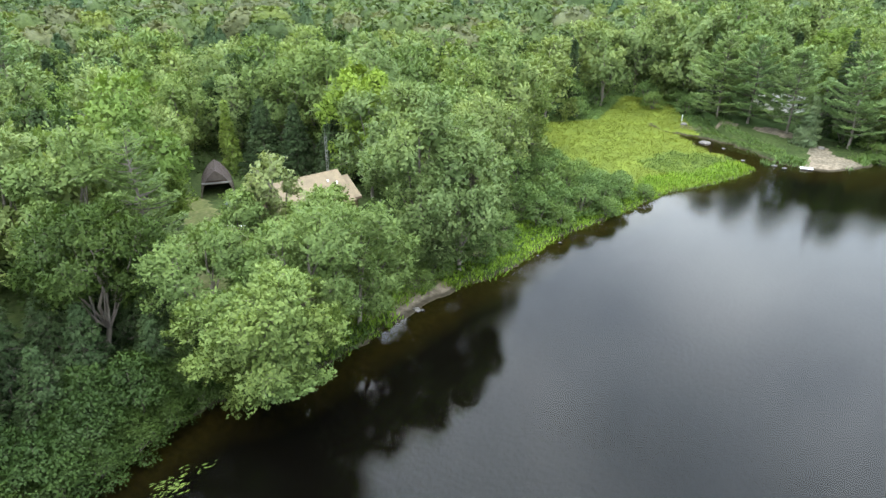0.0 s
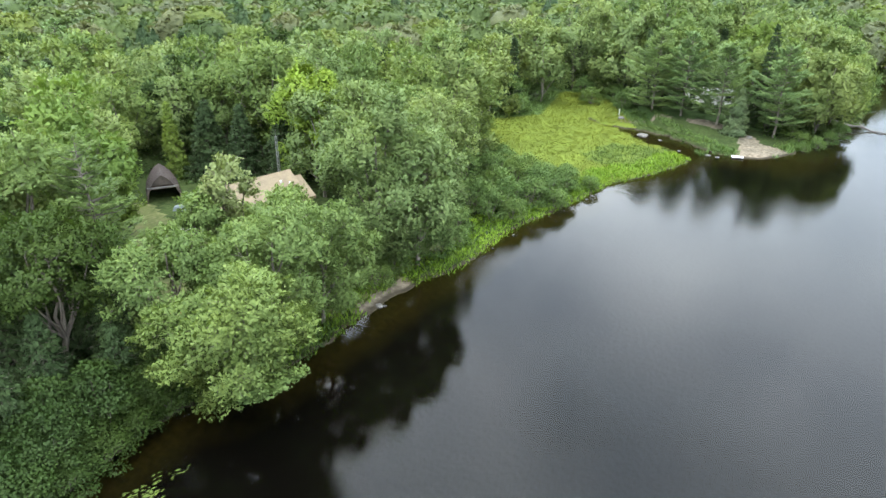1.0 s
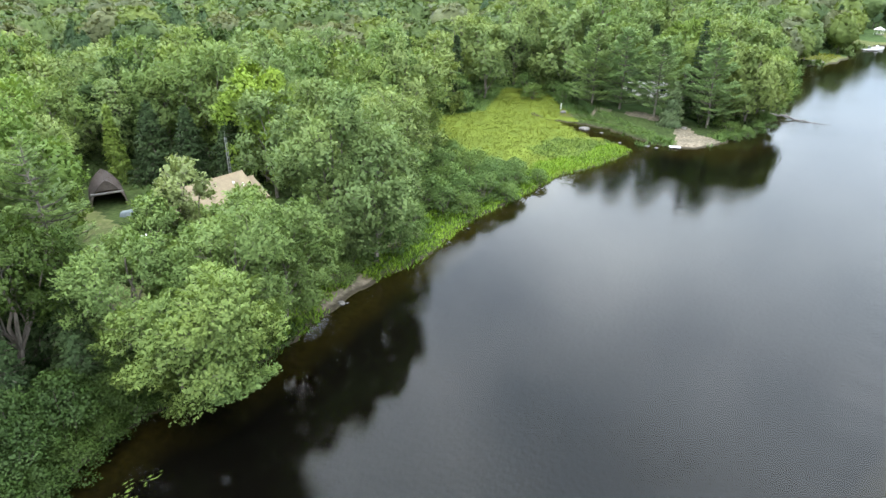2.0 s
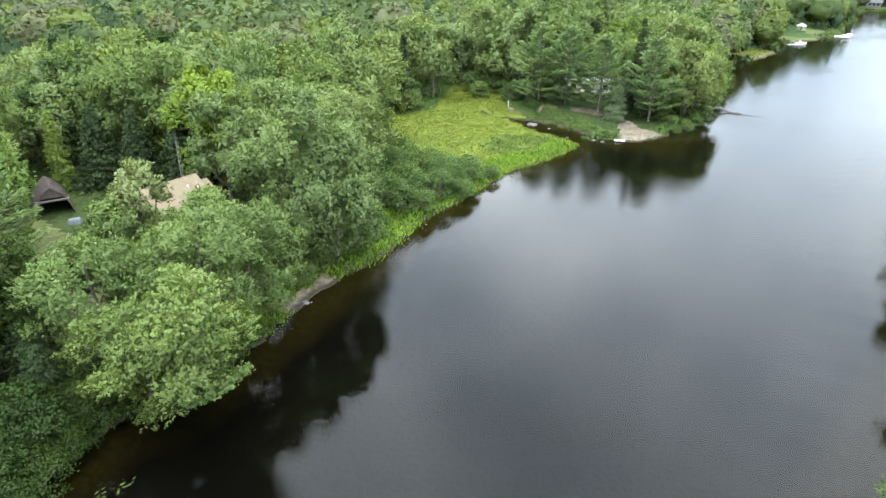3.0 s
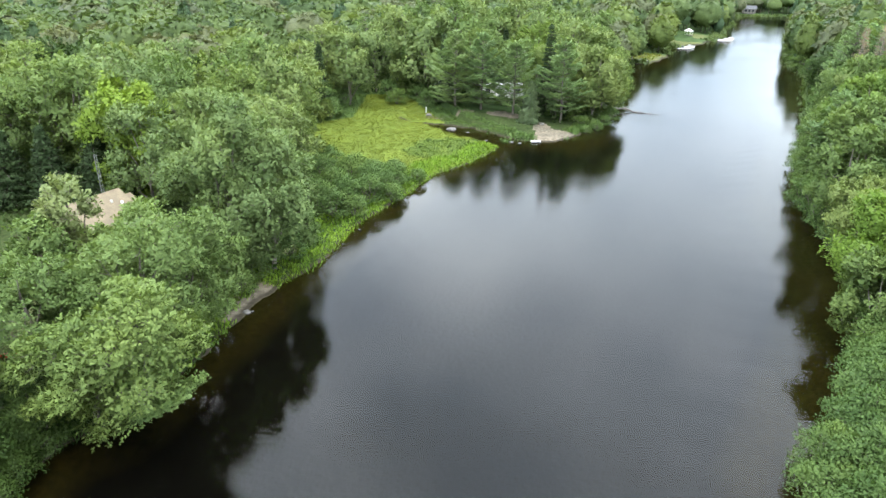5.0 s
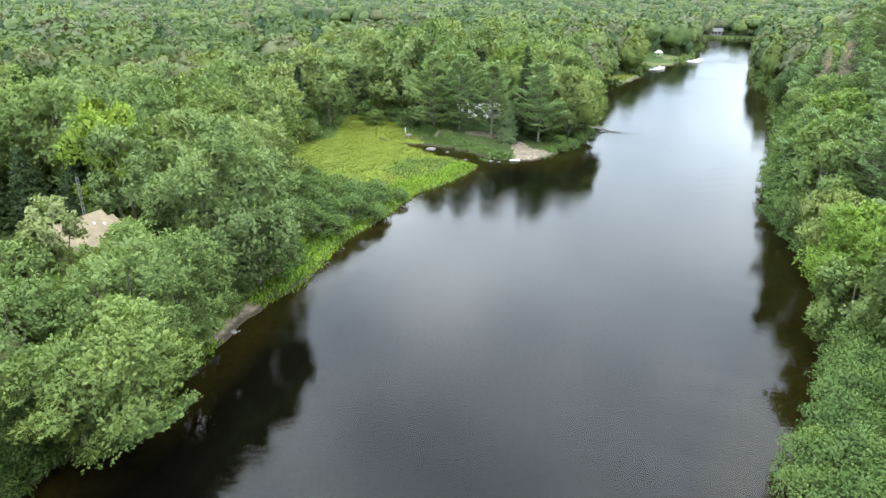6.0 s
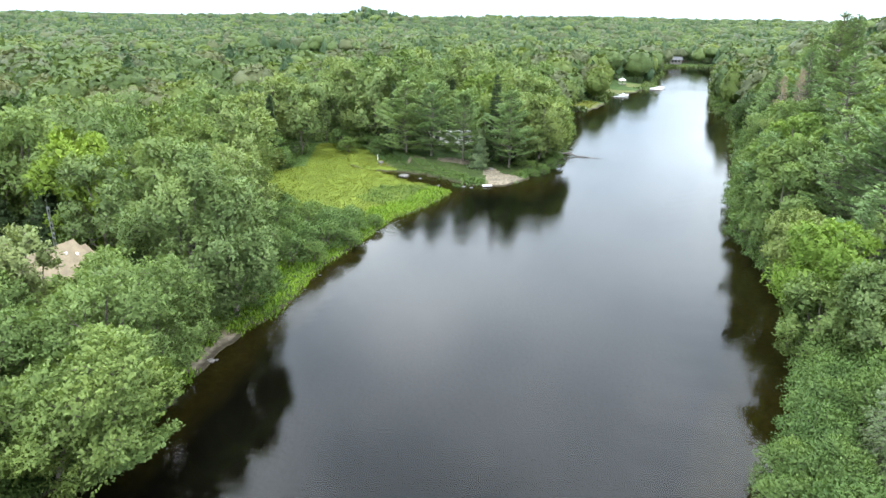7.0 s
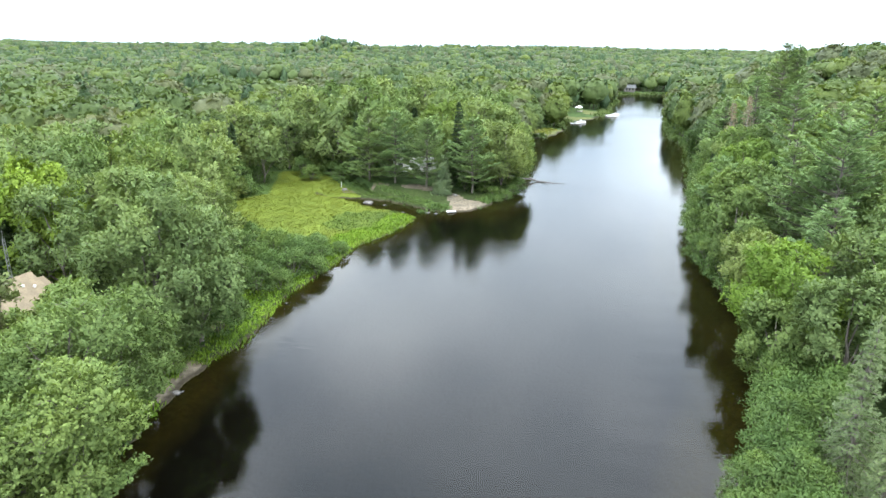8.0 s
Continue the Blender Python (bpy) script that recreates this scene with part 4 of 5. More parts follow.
SHRUBS = [
    (-29.9, 20.6, 4.8, 2.5), (-29.9, 23.0, 3.4, 1.9), (-29.2, 17.0, 4.4, 2.4), (-28.3, 14.0, 4.2, 2.5), (-30.5, 12.0, 5.2, 2.8), (-28, 10.6, 4.2, 2.4), (-30.8, 18.0, 5.0, 2.4), (-28.2, 7.5, 4.0, 2.4),
    (-27.7, 12.2, 2.4, 1.8), (-27.9, 14.6, 2.3, 1.7), (-28, 16.8, 2.6, 1.8), (-28.3, 19.2, 2.6, 1.8), (-28.9, 21.6, 2.4, 1.7), (-28.9, 24.2, 2.4, 1.6),
    (-26.8, 44.5, 2.6, 1.6), (-27, 47.2, 2.8, 1.7), (-25.2, 52.4, 2.4, 1.5), (-27.4, 51.0, 3.0, 1.8), (-30, 43.0, 2.8, 1.7), (-29.4, 49.5, 3.2, 1.9),
    (-25, 63.5, 3.6, 1.9), (-24.2, 66.5, 3.9, 2.0), (-22.6, 69.5, 3.6, 1.9), (-21.4, 72.8, 3.4, 1.8), (-20.8, 76.2, 3.0, 1.7), (-23.6, 73.5, 3.6, 1.9), (-24, 77.5, 3.0, 1.8),
    (-26.8, 69.5, 4.2, 2.0), (-26.5, 74.0, 4.0, 2.0), (-27, 78.5, 3.2, 1.9), (-27.5, 64.5, 4.2, 2.0), (-30, 74.5, 3.8, 2.0), (-30.5, 79.0, 3.2, 1.8), (-33, 72.5, 4.0, 2.2),
    (-34.5, 78.0, 4.0, 2.2), (-37, 83.5, 4.4, 2.4), (-41, 88.0, 4.2, 2.4), (-24.5, 55.5, 2.0, 1.2), (-26.6, 59.0, 2.8, 1.6), (-28.2, 55.0, 2.6, 1.5),
    (-45.5, 97.0, 4.0, 2.4), (-48.5, 101.5, 4.6, 2.6), (-50, 107.0, 4.6, 2.6), (-43, 113.0, 3.8, 2.4), (-46, 118.0, 4.4, 2.6), (-44.5, 125.0, 3.8, 2.2), (-47.5, 131.0, 4.6, 2.6),
    (18.3, 32.6, 4.4, 2.4), (19.7, 35.8, 4.6, 2.4), (21.5, 39.0, 4.6, 2.4), (23.3, 42.4, 4.8, 2.4), (24.7, 45.8, 4.4, 2.2), (22.5, 36.0, 5.2, 2.4), (24.7, 39.0, 5.4, 2.4), (17.3, 29.2, 4.4, 2.4),
    (16.9, 25.5, 4.4, 2.4), (15.9, 30.6, 3.6, 2.0), (15.1, 28.2, 3.4, 2.0), (14.7, 25.6, 3.4, 2.0), (26.3, 48.8, 5.0, 2.3), (27.3, 54.5, 5.8, 2.6), (28.5, 58.5, 5.6, 2.6), (28.7, 62.0, 4.2, 2.2), (28.8, 66.5, 4.4, 2.2), (29, 71.0, 4.2, 2.2), (29, 75.5, 4.4, 2.2), (29.4, 80.0, 3.8, 2.2),
    (31.4, 86.0, 4.0, 2.2), (33, 92.0, 4.2, 2.4), (35, 98.0, 4.4, 2.4), (38, 106.0, 4.6, 2.6), (41, 114.0, 4.8, 2.6), (44.5, 123.0, 4.8, 2.6), (48, 133.0, 5.0, 2.8), (52, 145.0, 5.0, 2.8), (57, 160.0, 5.2, 2.8),
    (60, 172.0, 5.0, 2.8), (62.5, 186.0, 5.0, 2.8), (64.5, 200.0, 5.0, 2.8), (68, 216.0, 5.0, 3.0), (73, 234.0, 5.0, 3.0), (78, 252.0, 5.0, 3.0), (84, 272.0, 5.0, 3.0), (90, 292.0, 5.0, 3.0),
    (-25.5, 67.8, 3.0, 1.8), (-22.8, 64.6, 2.4, 1.5), (-20.2, 71.0, 2.4, 1.5), (-18.8, 79.5, 1.6, 1.2), (-22, 79.5, 2.4, 1.6), (-28.5, 28.5, 3.0, 2.0), (-29.5, 24.8, 4.0, 2.2),
    (-17, 126.0, 2.4, 1.8), (-22.5, 126.0, 3.0, 2.0), (-27.5, 127.5, 3.4, 2.0), (-30.5, 133.0, 3.6, 2.2), (-12.5, 125.5, 2.0, 1.4), (-2, 120.5, 2.6, 1.6), (1.8, 119.5, 2.6, 1.6), (3, 116.0, 2.0, 1.3),
    (3.8, 112.8, 1.6, 1.0), (5.6, 115.5, 2.0, 1.2), (7, 119.5, 2.4, 1.3), (8.6, 124.5, 3.0, 1.5), (10, 135.5, 3.4, 1.7), (11.5, 145.0, 3.8, 1.9), (13, 158.0, 4.2, 2.2), (14, 172.0, 4.2, 2.4),
    (-34, 128.0, 3.4, 2.2), (-37, 133.5, 4.2, 2.4), (-34.5, 138.5, 4.2, 2.4), (-27.5, 141.0, 4.0, 2.2), (-38.5, 143.0, 4.4, 2.4), (-33, 145.0, 4.6, 2.4),
]
SHRUB_FORMS = [shrub(400 + i, 4.0, 2.1, 6800, 0.15) for i in range(4)] + [shrub(410 + i, 4.0, 2.1, 2400, 0.25) for i in range(4)]
SHRUB_MODEL = {}
srng = np.random.default_rng(5)
for i, (x, y, h, r) in enumerate(SHRUBS):
    # lower-left shrubs: shade painted in by a darker copy of the shrub leaf colour
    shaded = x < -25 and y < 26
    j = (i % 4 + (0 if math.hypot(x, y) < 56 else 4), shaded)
    z = place_z(x, y)
    label = "dense green alder shrub at the water's edge" if land_distance(np.array([x]), np.array([y]))[0] < 4 else "leafy green shrub beside the marsh and woods"
    turn = srng.uniform(0, 360)
    if j not in SHRUB_MODEL:
        ob = SHRUB_MODEL[j] = tree_thing("alder_shrub", x, y, SHRUB_FORMS[j[0]], LEAF_DARK_SHADE if shaded else LEAF_SHRUB, label, "shrub", "shrubs along the banks", turn=turn, crown_name="foliage", z=z)
    else:
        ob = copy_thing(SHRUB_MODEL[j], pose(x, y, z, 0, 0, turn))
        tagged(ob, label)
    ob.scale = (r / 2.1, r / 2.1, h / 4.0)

# templates for the woods near the lake; every tree stands as a thing of its own
TEMPLATES = {
    "leafy": [broadleaf(300 + i, 15.0, 4.4 + 0.5 * (i % 3), 0.4, 7400, 0.38, (0, 0), 62 + 6 * (i % 3), 10, 0.42, 0.2) for i in range(5)] + [broadleaf(310 + i, 15.0, 4.4 + 0.5 * (i % 3), 0.5, 3900, 0.53, (0, 0), 54, 5, 0.42, 0.13) for i in range(4)],
    "pine": [conifer(330 + i, 18.0, 4.6, 3.0, "pine", 1.35, 0.44) for i in range(3)],
    "spruce": [conifer(350 + i, 13.0, 2.4, 0.9, "spruce", 0.6, 0.54) for i in range(3)],
}
MODEL = {}


def woods_tree(kind, variant, mat, x, y, h, label, turn):
    key = (kind, variant, mat.name)
    height = {"leafy": 15.0, "pine": 18.0, "spruce": 13.0}[kind]
    z = place_z(x, y)
    m = pose(x, y, z - 0.05, 0, 0, turn)
    if key not in MODEL:
        ob = tree_thing({"leafy": "leafy_tree", "pine": "pine_tree", "spruce": "spruce_tree"}[kind], x, y, TEMPLATES[kind][variant], mat, label, group="woods round the lake", turn=turn, z=z - 0.05)
        MODEL[key] = ob
    else:
        ob = copy_thing(MODEL[key], m)
    s = h / height
    ob.scale = (s, s, s)
    return tagged(ob, label)


CLEAR = [(-43, 48, 8.5), (-48, 43, 6), (-53, 44.5, 5), (-60, 47, 5.0), (-33, 40, 6.0), (-11, 117.5, 9.0), (-2, 110, 6), (-19, 116.5, 6), (-33, 33, 3.0), (-16, 120, 5.0), (-12.6, 129, 6.0), (4, 115, 4), (28, 34, 5.0), (24, 219, 12), (42, 262, 11), (57, 287, 9), (53, 291, 13), (48, 277, 8), (106, 444, 9), (108, 434, 9), (50, 121, 4), (54, 130, 4), (55, 135, 3.5)]


def open_land(x, y):
    """True where trees of the woods may stand."""
    ok = land_distance(x, y) > 1.2
    ok &= ~inside(x, y, MEADOW) & (polyline_distance(x, y, MEADOW, True) > 1.5) & (polyline_distance(x, y, CREEK, False) > 2.5)
    ok &= ~inside(x, y, YARD)
    for cx, cy, cr in CLEAR:
        ok &= np.hypot(x - cx, y - cy) > cr
    return ok


def jittered(rng, x0, x1, y0, y1, step):
    ax, ay = np.meshgrid(np.arange(x0, x1, step), np.arange(y0, y1, step))
    return ax.ravel() + rng.uniform(-0.42, 0.42, ax.size) * step, ay.ravel() + rng.uniform(-0.42, 0.42, ax.size) * step


def fringe(x, y):
    """The first rows of trees round the marsh and along the banks."""
    point = (x > -45) & (x < 34) & (y > 118) & (np.hypot(x, y) < 178)
    return point | (np.hypot(x, y) < 172) & ((polyline_distance(x, y, MEADOW, True) < 13) | ((land_distance(x, y) < 13) & (x > 14)))


rng = np.random.default_rng(7)
hx, hy = np.array([t[1] for t in HEROES]), np.array([t[2] for t in HEROES])
hx = np.concatenate([hx, [t[1] for t in CONIFERS]])
hy = np.concatenate([hy, [t[2] for t in CONIFERS]])
tx, ty = jittered(rng, -130, 90, -36, 178, 5.9)
keep = open_land(tx, ty)
keep &= ~((tx > -35) & (tx < -15) & (ty > 12) & (ty < 104))
for a, b in zip(hx, hy):
    keep &= np.hypot(tx - a, ty - b) > 4.0
view = np.degrees(np.arctan2(tx, ty + 3))
rad = np.hypot(tx, ty)
keep &= ((view > -80) & (view < 45) & ((rad < 124) | fringe(tx, ty))) | (rad < 36)
tx, ty = tx[keep], ty[keep]
for x, y in zip(tx, ty):
    right = x > 14 + max(0, y - 30) * 0.25
    p = rng.random()
    if -47 < x < -30 and 5 < y < 27:
        p = 0.2
    if not right and math.hypot(x, y) > 88:
        p = 0.1 + 0.9 * p
    if p < (0.24 if right else 0.14):
        kind, mat, h, label = "pine", NEEDLE_PINE, rng.uniform(15, 22) if right else rng.uniform(13, 18), "white pine with tiered boughs in the lakeside woods"
    elif p < ((0.3 if math.hypot(x, y) > 60 else 0.24) if right else 0.32):
        kind, mat, h, label = "spruce", NEEDLE_SPRUCE, rng.uniform(9, 14), "dark narrow spruce in the lakeside woods"
    else:
        mat = (LEAF_MAPLE, LEAF_SILVER, LEAF_LIME, LEAF_DARK_SHADE, LEAF_MAPLE, LEAF_SILVER)[rng.integers(6)]
        if mat == LEAF_LIME and math.hypot(x, y) > 95 and x < 14:
            mat = LEAF_SILVER
        kind, h, label = "leafy", rng.uniform(11, 16.5), "leafy broad-crowned tree in the lakeside woods"
    off = land_distance(np.array([x]), np.array([y]))[0]
    if right and y < 64 and off < 9:
        continue
    if right and y < 62 and kind != "leafy":
        kind, mat, h, label = "leafy", LEAF_MAPLE, rng.uniform(11, 14), "leafy broad-crowned tree in the lakeside woods"
    if off < 6:
        h *= 0.8
    if kind == "leafy" and math.hypot(x, y) > 88 and x < -30:
        h *= 0.92
    if y > 124 and -42 < x < 12 and kind == "leafy":
        mat, h = (LEAF_MAPLE if mat == LEAF_DARK_SHADE else mat), h * 1.15
    form = int(rng.integers(len(TEMPLATES[kind]))) if kind != "leafy" else int(rng.integers(5)) if math.hypot(x, y) < 90 else 5 + int(rng.integers(4))
    woods_tree(kind, form, mat, x, y, h, label, rng.uniform(0, 360))


# ---- far woods: one mass of many trees ----
def grid_normals(p):
    """Outward normals of a closed-round grid of points (rings, sides, 3)."""
    across = np.roll(p, -1, 1) - np.roll(p, 1, 1)
    down = np.gradient(p, axis=0)
    n = np.cross(down, across)
    return n / (np.linalg.norm(n, axis=2, keepdims=True) + 1e-9)


def far_crown(seed, cards, conical, full, sides, rings, cover):
    """A crown of unit height for woods seen from afar: a bulging mass of foliage with leaf sprays standing off it; full: leafy down to the ground."""
    rng = np.random.default_rng(seed)
    q = np.linspace(0.0, 1.0, rings)[:, None]
    a = np.arange(sides)[None] * 6.2832 / sides + (np.arange(rings) % 2)[:, None] * 3.1416 / sides
    foot = (0.06 if conical else 0.1) if full else (0.2 if conical else 0.3)
    if conical:
        tier = 1 + 0.16 * np.sin(q * 30 + rng.uniform(0, 6)) + rng.normal(0, 0.12, (rings, sides))
        rad = (0.015 + 0.2 * q ** 0.9) * tier * np.where(q > 0.97, 0.4, 1.0)
        p = np.stack([np.cos(a) * rad, np.sin(a) * rad, (0.99 - (0.99 - foot) * q) + rng.normal(0, 0.012, (rings, sides))], 2)
    else:
        polar = np.pi * 0.9 * q
        d = np.stack([np.sin(polar) * np.cos(a), np.sin(polar) * np.sin(a), np.cos(polar) + 0 * a], 2)
        bulge = unit_dirs(rng, 12)
        bulge[:, 2] = np.abs(bulge[:, 2]) * 1.15 - 0.3
        bulge /= np.linalg.norm(bulge, axis=1, keepdims=True)
        size = rng.uniform(0.2, 0.4, 12)
        swell = 0.74 + np.max(np.clip(d @ bulge.T, 0, 1) ** 7 * size, axis=2) + rng.normal(0, 0.03, (rings, sides))
        env = np.array([0.36, 0.36, (0.97 - foot) / 2])
        p = np.array([0, 0, (0.97 + foot) / 2]) + d * env * swell[:, :, None]
    nn = grid_normals(p)
    nn[0] = (0, 0, 1)
    mass = p.reshape(-1, 3)
    k = np.arange(rings * sides).reshape(rings, sides)
    mf = np.stack([k[:-1], k[1:], np.roll(k, -1, 1)[1:], np.roll(k, -1, 1)[:-1]], -1).reshape(-1, 4)
    mn = nn.reshape(-1, 3) + rng.normal(0, 0.1, (rings * sides, 3)) + (0, 0, 0.15)
    # leaf sprays on the mass
    r0, c0, fu, fv = rng.integers(0, rings - 1, cards), rng.integers(0, sides, cards), rng.random((cards, 1)), rng.random((cards, 1))
    c1 = (c0 + 1) % sides
    at = (p[r0, c0] * (1 - fu) + p[r0, c1] * fu) * (1 - fv) + (p[r0 + 1, c0] * (1 - fu) + p[r0 + 1, c1] * fu) * fv
    out_d = nn[r0, c0]
    size = (0.6 if conical else 1.0) * cover * rng.uniform(0.7, 1.4, cards)
    c = at + out_d * (size * rng.uniform(0.0, 0.9, cards))[:, None]
    lie = out_d + rng.normal(0, 0.45, (cards, 3)) + (0, 0, 0.25)
    axis = np.cross(out_d, rng.normal(0, 1, (cards, 3))) + out_d * 0.7
    lv, lf = kites(c, axis, lie, size * 1.4, size * 0.9)
    v, f = stack_up([(lv, lf), (mass, mf)])
    return v, f, np.concatenate([rounded(lv, out_d, 0.22, 0.15), mn / np.linalg.norm(mn, axis=1, keepdims=True)])


def far_woods(name, label, xs, ys, hs, kinds, cards, mats, sink=0.0, girth=(0.7, 1.05), form=(16, 10, 1.0)):
    """kinds: 0 leafy, 1 conifer; all the crowns and trunks become one mesh."""
    crowns = {(c, e): [far_crown(500 + 10 * c + i, int(cards * (1.7 if e else 1.0)), c == 1, e, *form) for i in range(7)] for c in (0, 1) for e in (False, True)}
    zs = ground_z(xs, ys)
    ld = land_distance(xs, ys)
    edge = (ld < 12) | (polyline_distance(xs, ys, MEADOW, True) < 10)
    r2 = np.random.default_rng(len(xs))
    vs, fs, ms, ns, base = [], [], [], [], 0
    tv, tf = tube([(0, 0, -0.06), (0, 0, 0.75)], [0.016, 0.008], 3)
    for x, y, z, h, k, e, q in zip(xs, ys, zs, hs, kinds, edge, ld):
        v, f, nv = crowns[(k, bool(e))][r2.integers(7)]
        a, w = r2.uniform(0, 6.28), r2.uniform(*girth)
        w = min(w, max(0.55, (q + 2.0) / (0.36 * h)))
        rot = np.array([[math.cos(a) * w, -math.sin(a) * w, 0], [math.sin(a) * w, math.cos(a) * w, 0], [0, 0, 1]])
        mi = 0 if k == 1 else 1 + int(r2.choice(len(mats) - 2, p=MIXTURE))
        for pv, pf, m, pn in ((v @ rot.T, f, mi, nv @ rot.T), (tv, tf, len(mats) - 1, tv * (1, 1, 0) * 60)):
            ns.append(pn)
            vs.append(pv * h + (x, y, z - sink * h))
            fs.append(pf + base)
            ms.append(np.full(len(pf), m))
            base += len(pv)
    nn = np.concatenate(ns)
    me = mesh_from(name, np.concatenate(vs), np.concatenate(fs), mats, np.concatenate(ms), False, nn / np.linalg.norm(nn, axis=1, keepdims=True))
    return tagged(new(name, me), label, "woods", kind="stuff")


MIXTURE = (0.42, 0.26, 0.18, 0.14)
FAR_MATS = [FAR_NEEDLE, FAR_LEAF, FAR_GREY, FAR_DARK, FAR_LIME, BARK]
for name, label, r0, r1, step, cards, hmin, hmax, sink, girth, form in (
        ("lakeside_woods", "mixed woods of maples and spruces round the marsh", 124, 165, 6.2, 900, 9, 15, 0.0, (0.95, 1.3), (20, 11, 0.04)),
        ("near_woods", "mixed woods of maples and spruces beyond the marsh", 165, 300, 6.8, 290, 8, 14.5, 0.0, (1.0, 1.4), (14, 9, 0.06)),
        ("middle_woods", "mixed green woods along the lake's far reaches", 300, 560, 7.8, 56, 8, 14, 0.0, (1.05, 1.5), (10, 7, 0.075)),
        ("distant_woods", "wooded low country far behind the lake", 560, 900, 10.0, 16, 8.5, 15, 0.12, (1.2, 1.6), (8, 5, 0.085)),
        ("outlying_woods", "wooded rising land before the ridge", 900, 1500, 15.0, 8, 10, 17, 0.15, (1.3, 1.8), (7, 5, 0.09)),
        ("ridge_woods", "wooded low ridge along the horizon", 1500, 3000, 34.0, 6, 12, 20, 0.25, (1.3, 1.8), (6, 4, 0.09))):
    fx, fy = jittered(rng, -r1, r1 * 0.75, 0, r1, step)
    rr, vw = np.hypot(fx, fy), np.degrees(np.arctan2(fx, fy + 3))
    ok = (rr >= r0) & (rr < r1) & (vw > (-76 if r0 < 400 else -52)) & (vw < 42)
    fx, fy = fx[ok], fy[ok]
    ok = open_land(fx, fy) & ~fringe(fx, fy)
    for a, b in zip(hx, hy):
        ok &= np.hypot(fx - a, fy - b) > 3.5
    fx, fy = fx[ok], fy[ok]
    hs = hmin + (hmax - hmin) * rng.beta(2.2, 2.0, len(fx))
    hs = hs * (1 + 0.14 * ripple(fx, fy, 17.0, 0.9))
    bog = ((fx + 130) / 120) ** 2 + ((fy - 370) / 65) ** 2 < 1
    hs = np.where(bog, hs * 0.4, hs)
    east = fx > 30 + fy * 0.22
    far_woods(name, label, fx, fy, hs, (rng.random(len(fx)) < np.where(east, 0.3, 0.26 if r0 < 500 else 0.45)).astype(int), cards, FAR_MATS, sink, girth, form)

ux, uy = jittered(rng, -80, 70, 0, 150, 1.25)
ok = open_land(ux, uy) & (np.hypot(ux, uy) < 150) & ~inside(ux, uy, YARD)
ux, uy = ux[ok], uy[ok]
uz, n = ground_z(ux, uy), len(ux)
k = np.repeat(np.arange(n), 4)
c = np.stack([ux[k] + rng.normal(0, 0.45, 4 * n), uy[k] + rng.normal(0, 0.45, 4 * n), uz[k] + rng.uniform(0.05, 0.7, 4 * n)], 1)
ln = rng.uniform(0.3, 0.7, 4 * n)
v, f = kites(c, rng.normal(0, 1, (4 * n, 3)) * (1, 1, 0.5), rng.normal(0, 0.4, (4 * n, 3)) + (0, 0, 1), ln, ln * 0.6)
tagged(new("undergrowth", mesh_from("undergrowth", v, f, [LEAF_DARK_SHADE])), "dark green ferns and saplings on the forest floor", "undergrowth", kind="stuff")


# ---- grass and reeds ----
def blades(name, label, xs, ys, lo, hi, wide, mat, per, spread, seed, splay=0.45):
    """Tufts of grass blades as one mass."""
    rng = np.random.default_rng(seed)
    z = ground_z(xs, ys)
    n = len(xs) * per
    k = np.repeat(np.arange(len(xs)), per)
    h = rng.uniform(lo, hi, len(xs))[k] * rng.uniform(0.7, 1.2, n)
    d = rng.normal(0, splay, (n, 3))
    d[:, 2] = 1.0
    d /= np.linalg.norm(d, axis=1, keepdims=True)
    base = np.stack([xs[k] + rng.normal(0, spread, n), ys[k] + rng.normal(0, spread, n), z[k] - 0.03], 1)
    nr = rng.normal(size=(n, 3))
    v, f = kites(base + d * h[:, None] * 0.5, d, nr, h, np.full(n, wide) * rng.uniform(0.6, 1.4, n), 0.15)
    lit = rounded(v, np.tile(np.array([[0, 0, 1.0]]), (n, 1)), 0.12, 0.0)
    return tagged(new(name, mesh_from(name, v, f, [mat], None, False, lit)), label, "grass", kind="stuff")


grng = np.random.default_rng(21)
gx_, gy_ = grng.uniform(-48, -8, 23000), grng.uniform(78, 141, 23000)
ok = inside(gx_, gy_, MEADOW) & (ground_z(gx_, gy_) > 0.05)
sedge = ((gx_ + 17.8) / 6.2) ** 2 + ((gy_ - 95.5) / 6.5) ** 2 < 1 + 0.25 * ripple(gx_, gy_, 1.7, 0.2)
blades("marsh_grass", "bright yellow-green marsh grass beside the lake", gx_[ok & ~sedge], gy_[ok & ~sedge], 0.12, 0.3, 0.1, GRASS, 5, 0.25, 31, 1.3)
blades("marsh_sedge", "duller green patch of sedge in the marsh", gx_[ok & sedge], gy_[ok & sedge], 0.25, 0.45, 0.09, SEDGE, 6, 0.24, 32, 0.8)
bx, by = jittered(grng, -30, 0, 30, 118, 0.34)
d_ = land_distance(bx, by)
ok = (d_ > -0.3) & (d_ < 3.6 + 0.9 * ripple(bx, by, 2.2, 0.8)) & (by > 50) & (by < 100)
ok |= (d_ > 1.1 + 0.4 * ripple(bx, by, 0.9, 0.5)) & (d_ < 3.8) & (by > 38.5) & (by <= 50) & (ripple(bx, by, 1.3, 0.1) > -0.5)
ok |= (d_ > -0.2) & (d_ < 2.6) & ((by > 30) & (by <= 40) | (by > 46.5) & (by < 52))
ok &= ~inside(bx, by, BEACH)
blades("bank_grass", "lush bright green grass on the bank", bx[ok], by[ok], 0.3, 0.65, 0.1, GRASS_BANK, 5, 0.18, 33)
bx, by = jittered(grng, -26, 12, 104, 132, 0.42)
d_ = land_distance(bx, by)
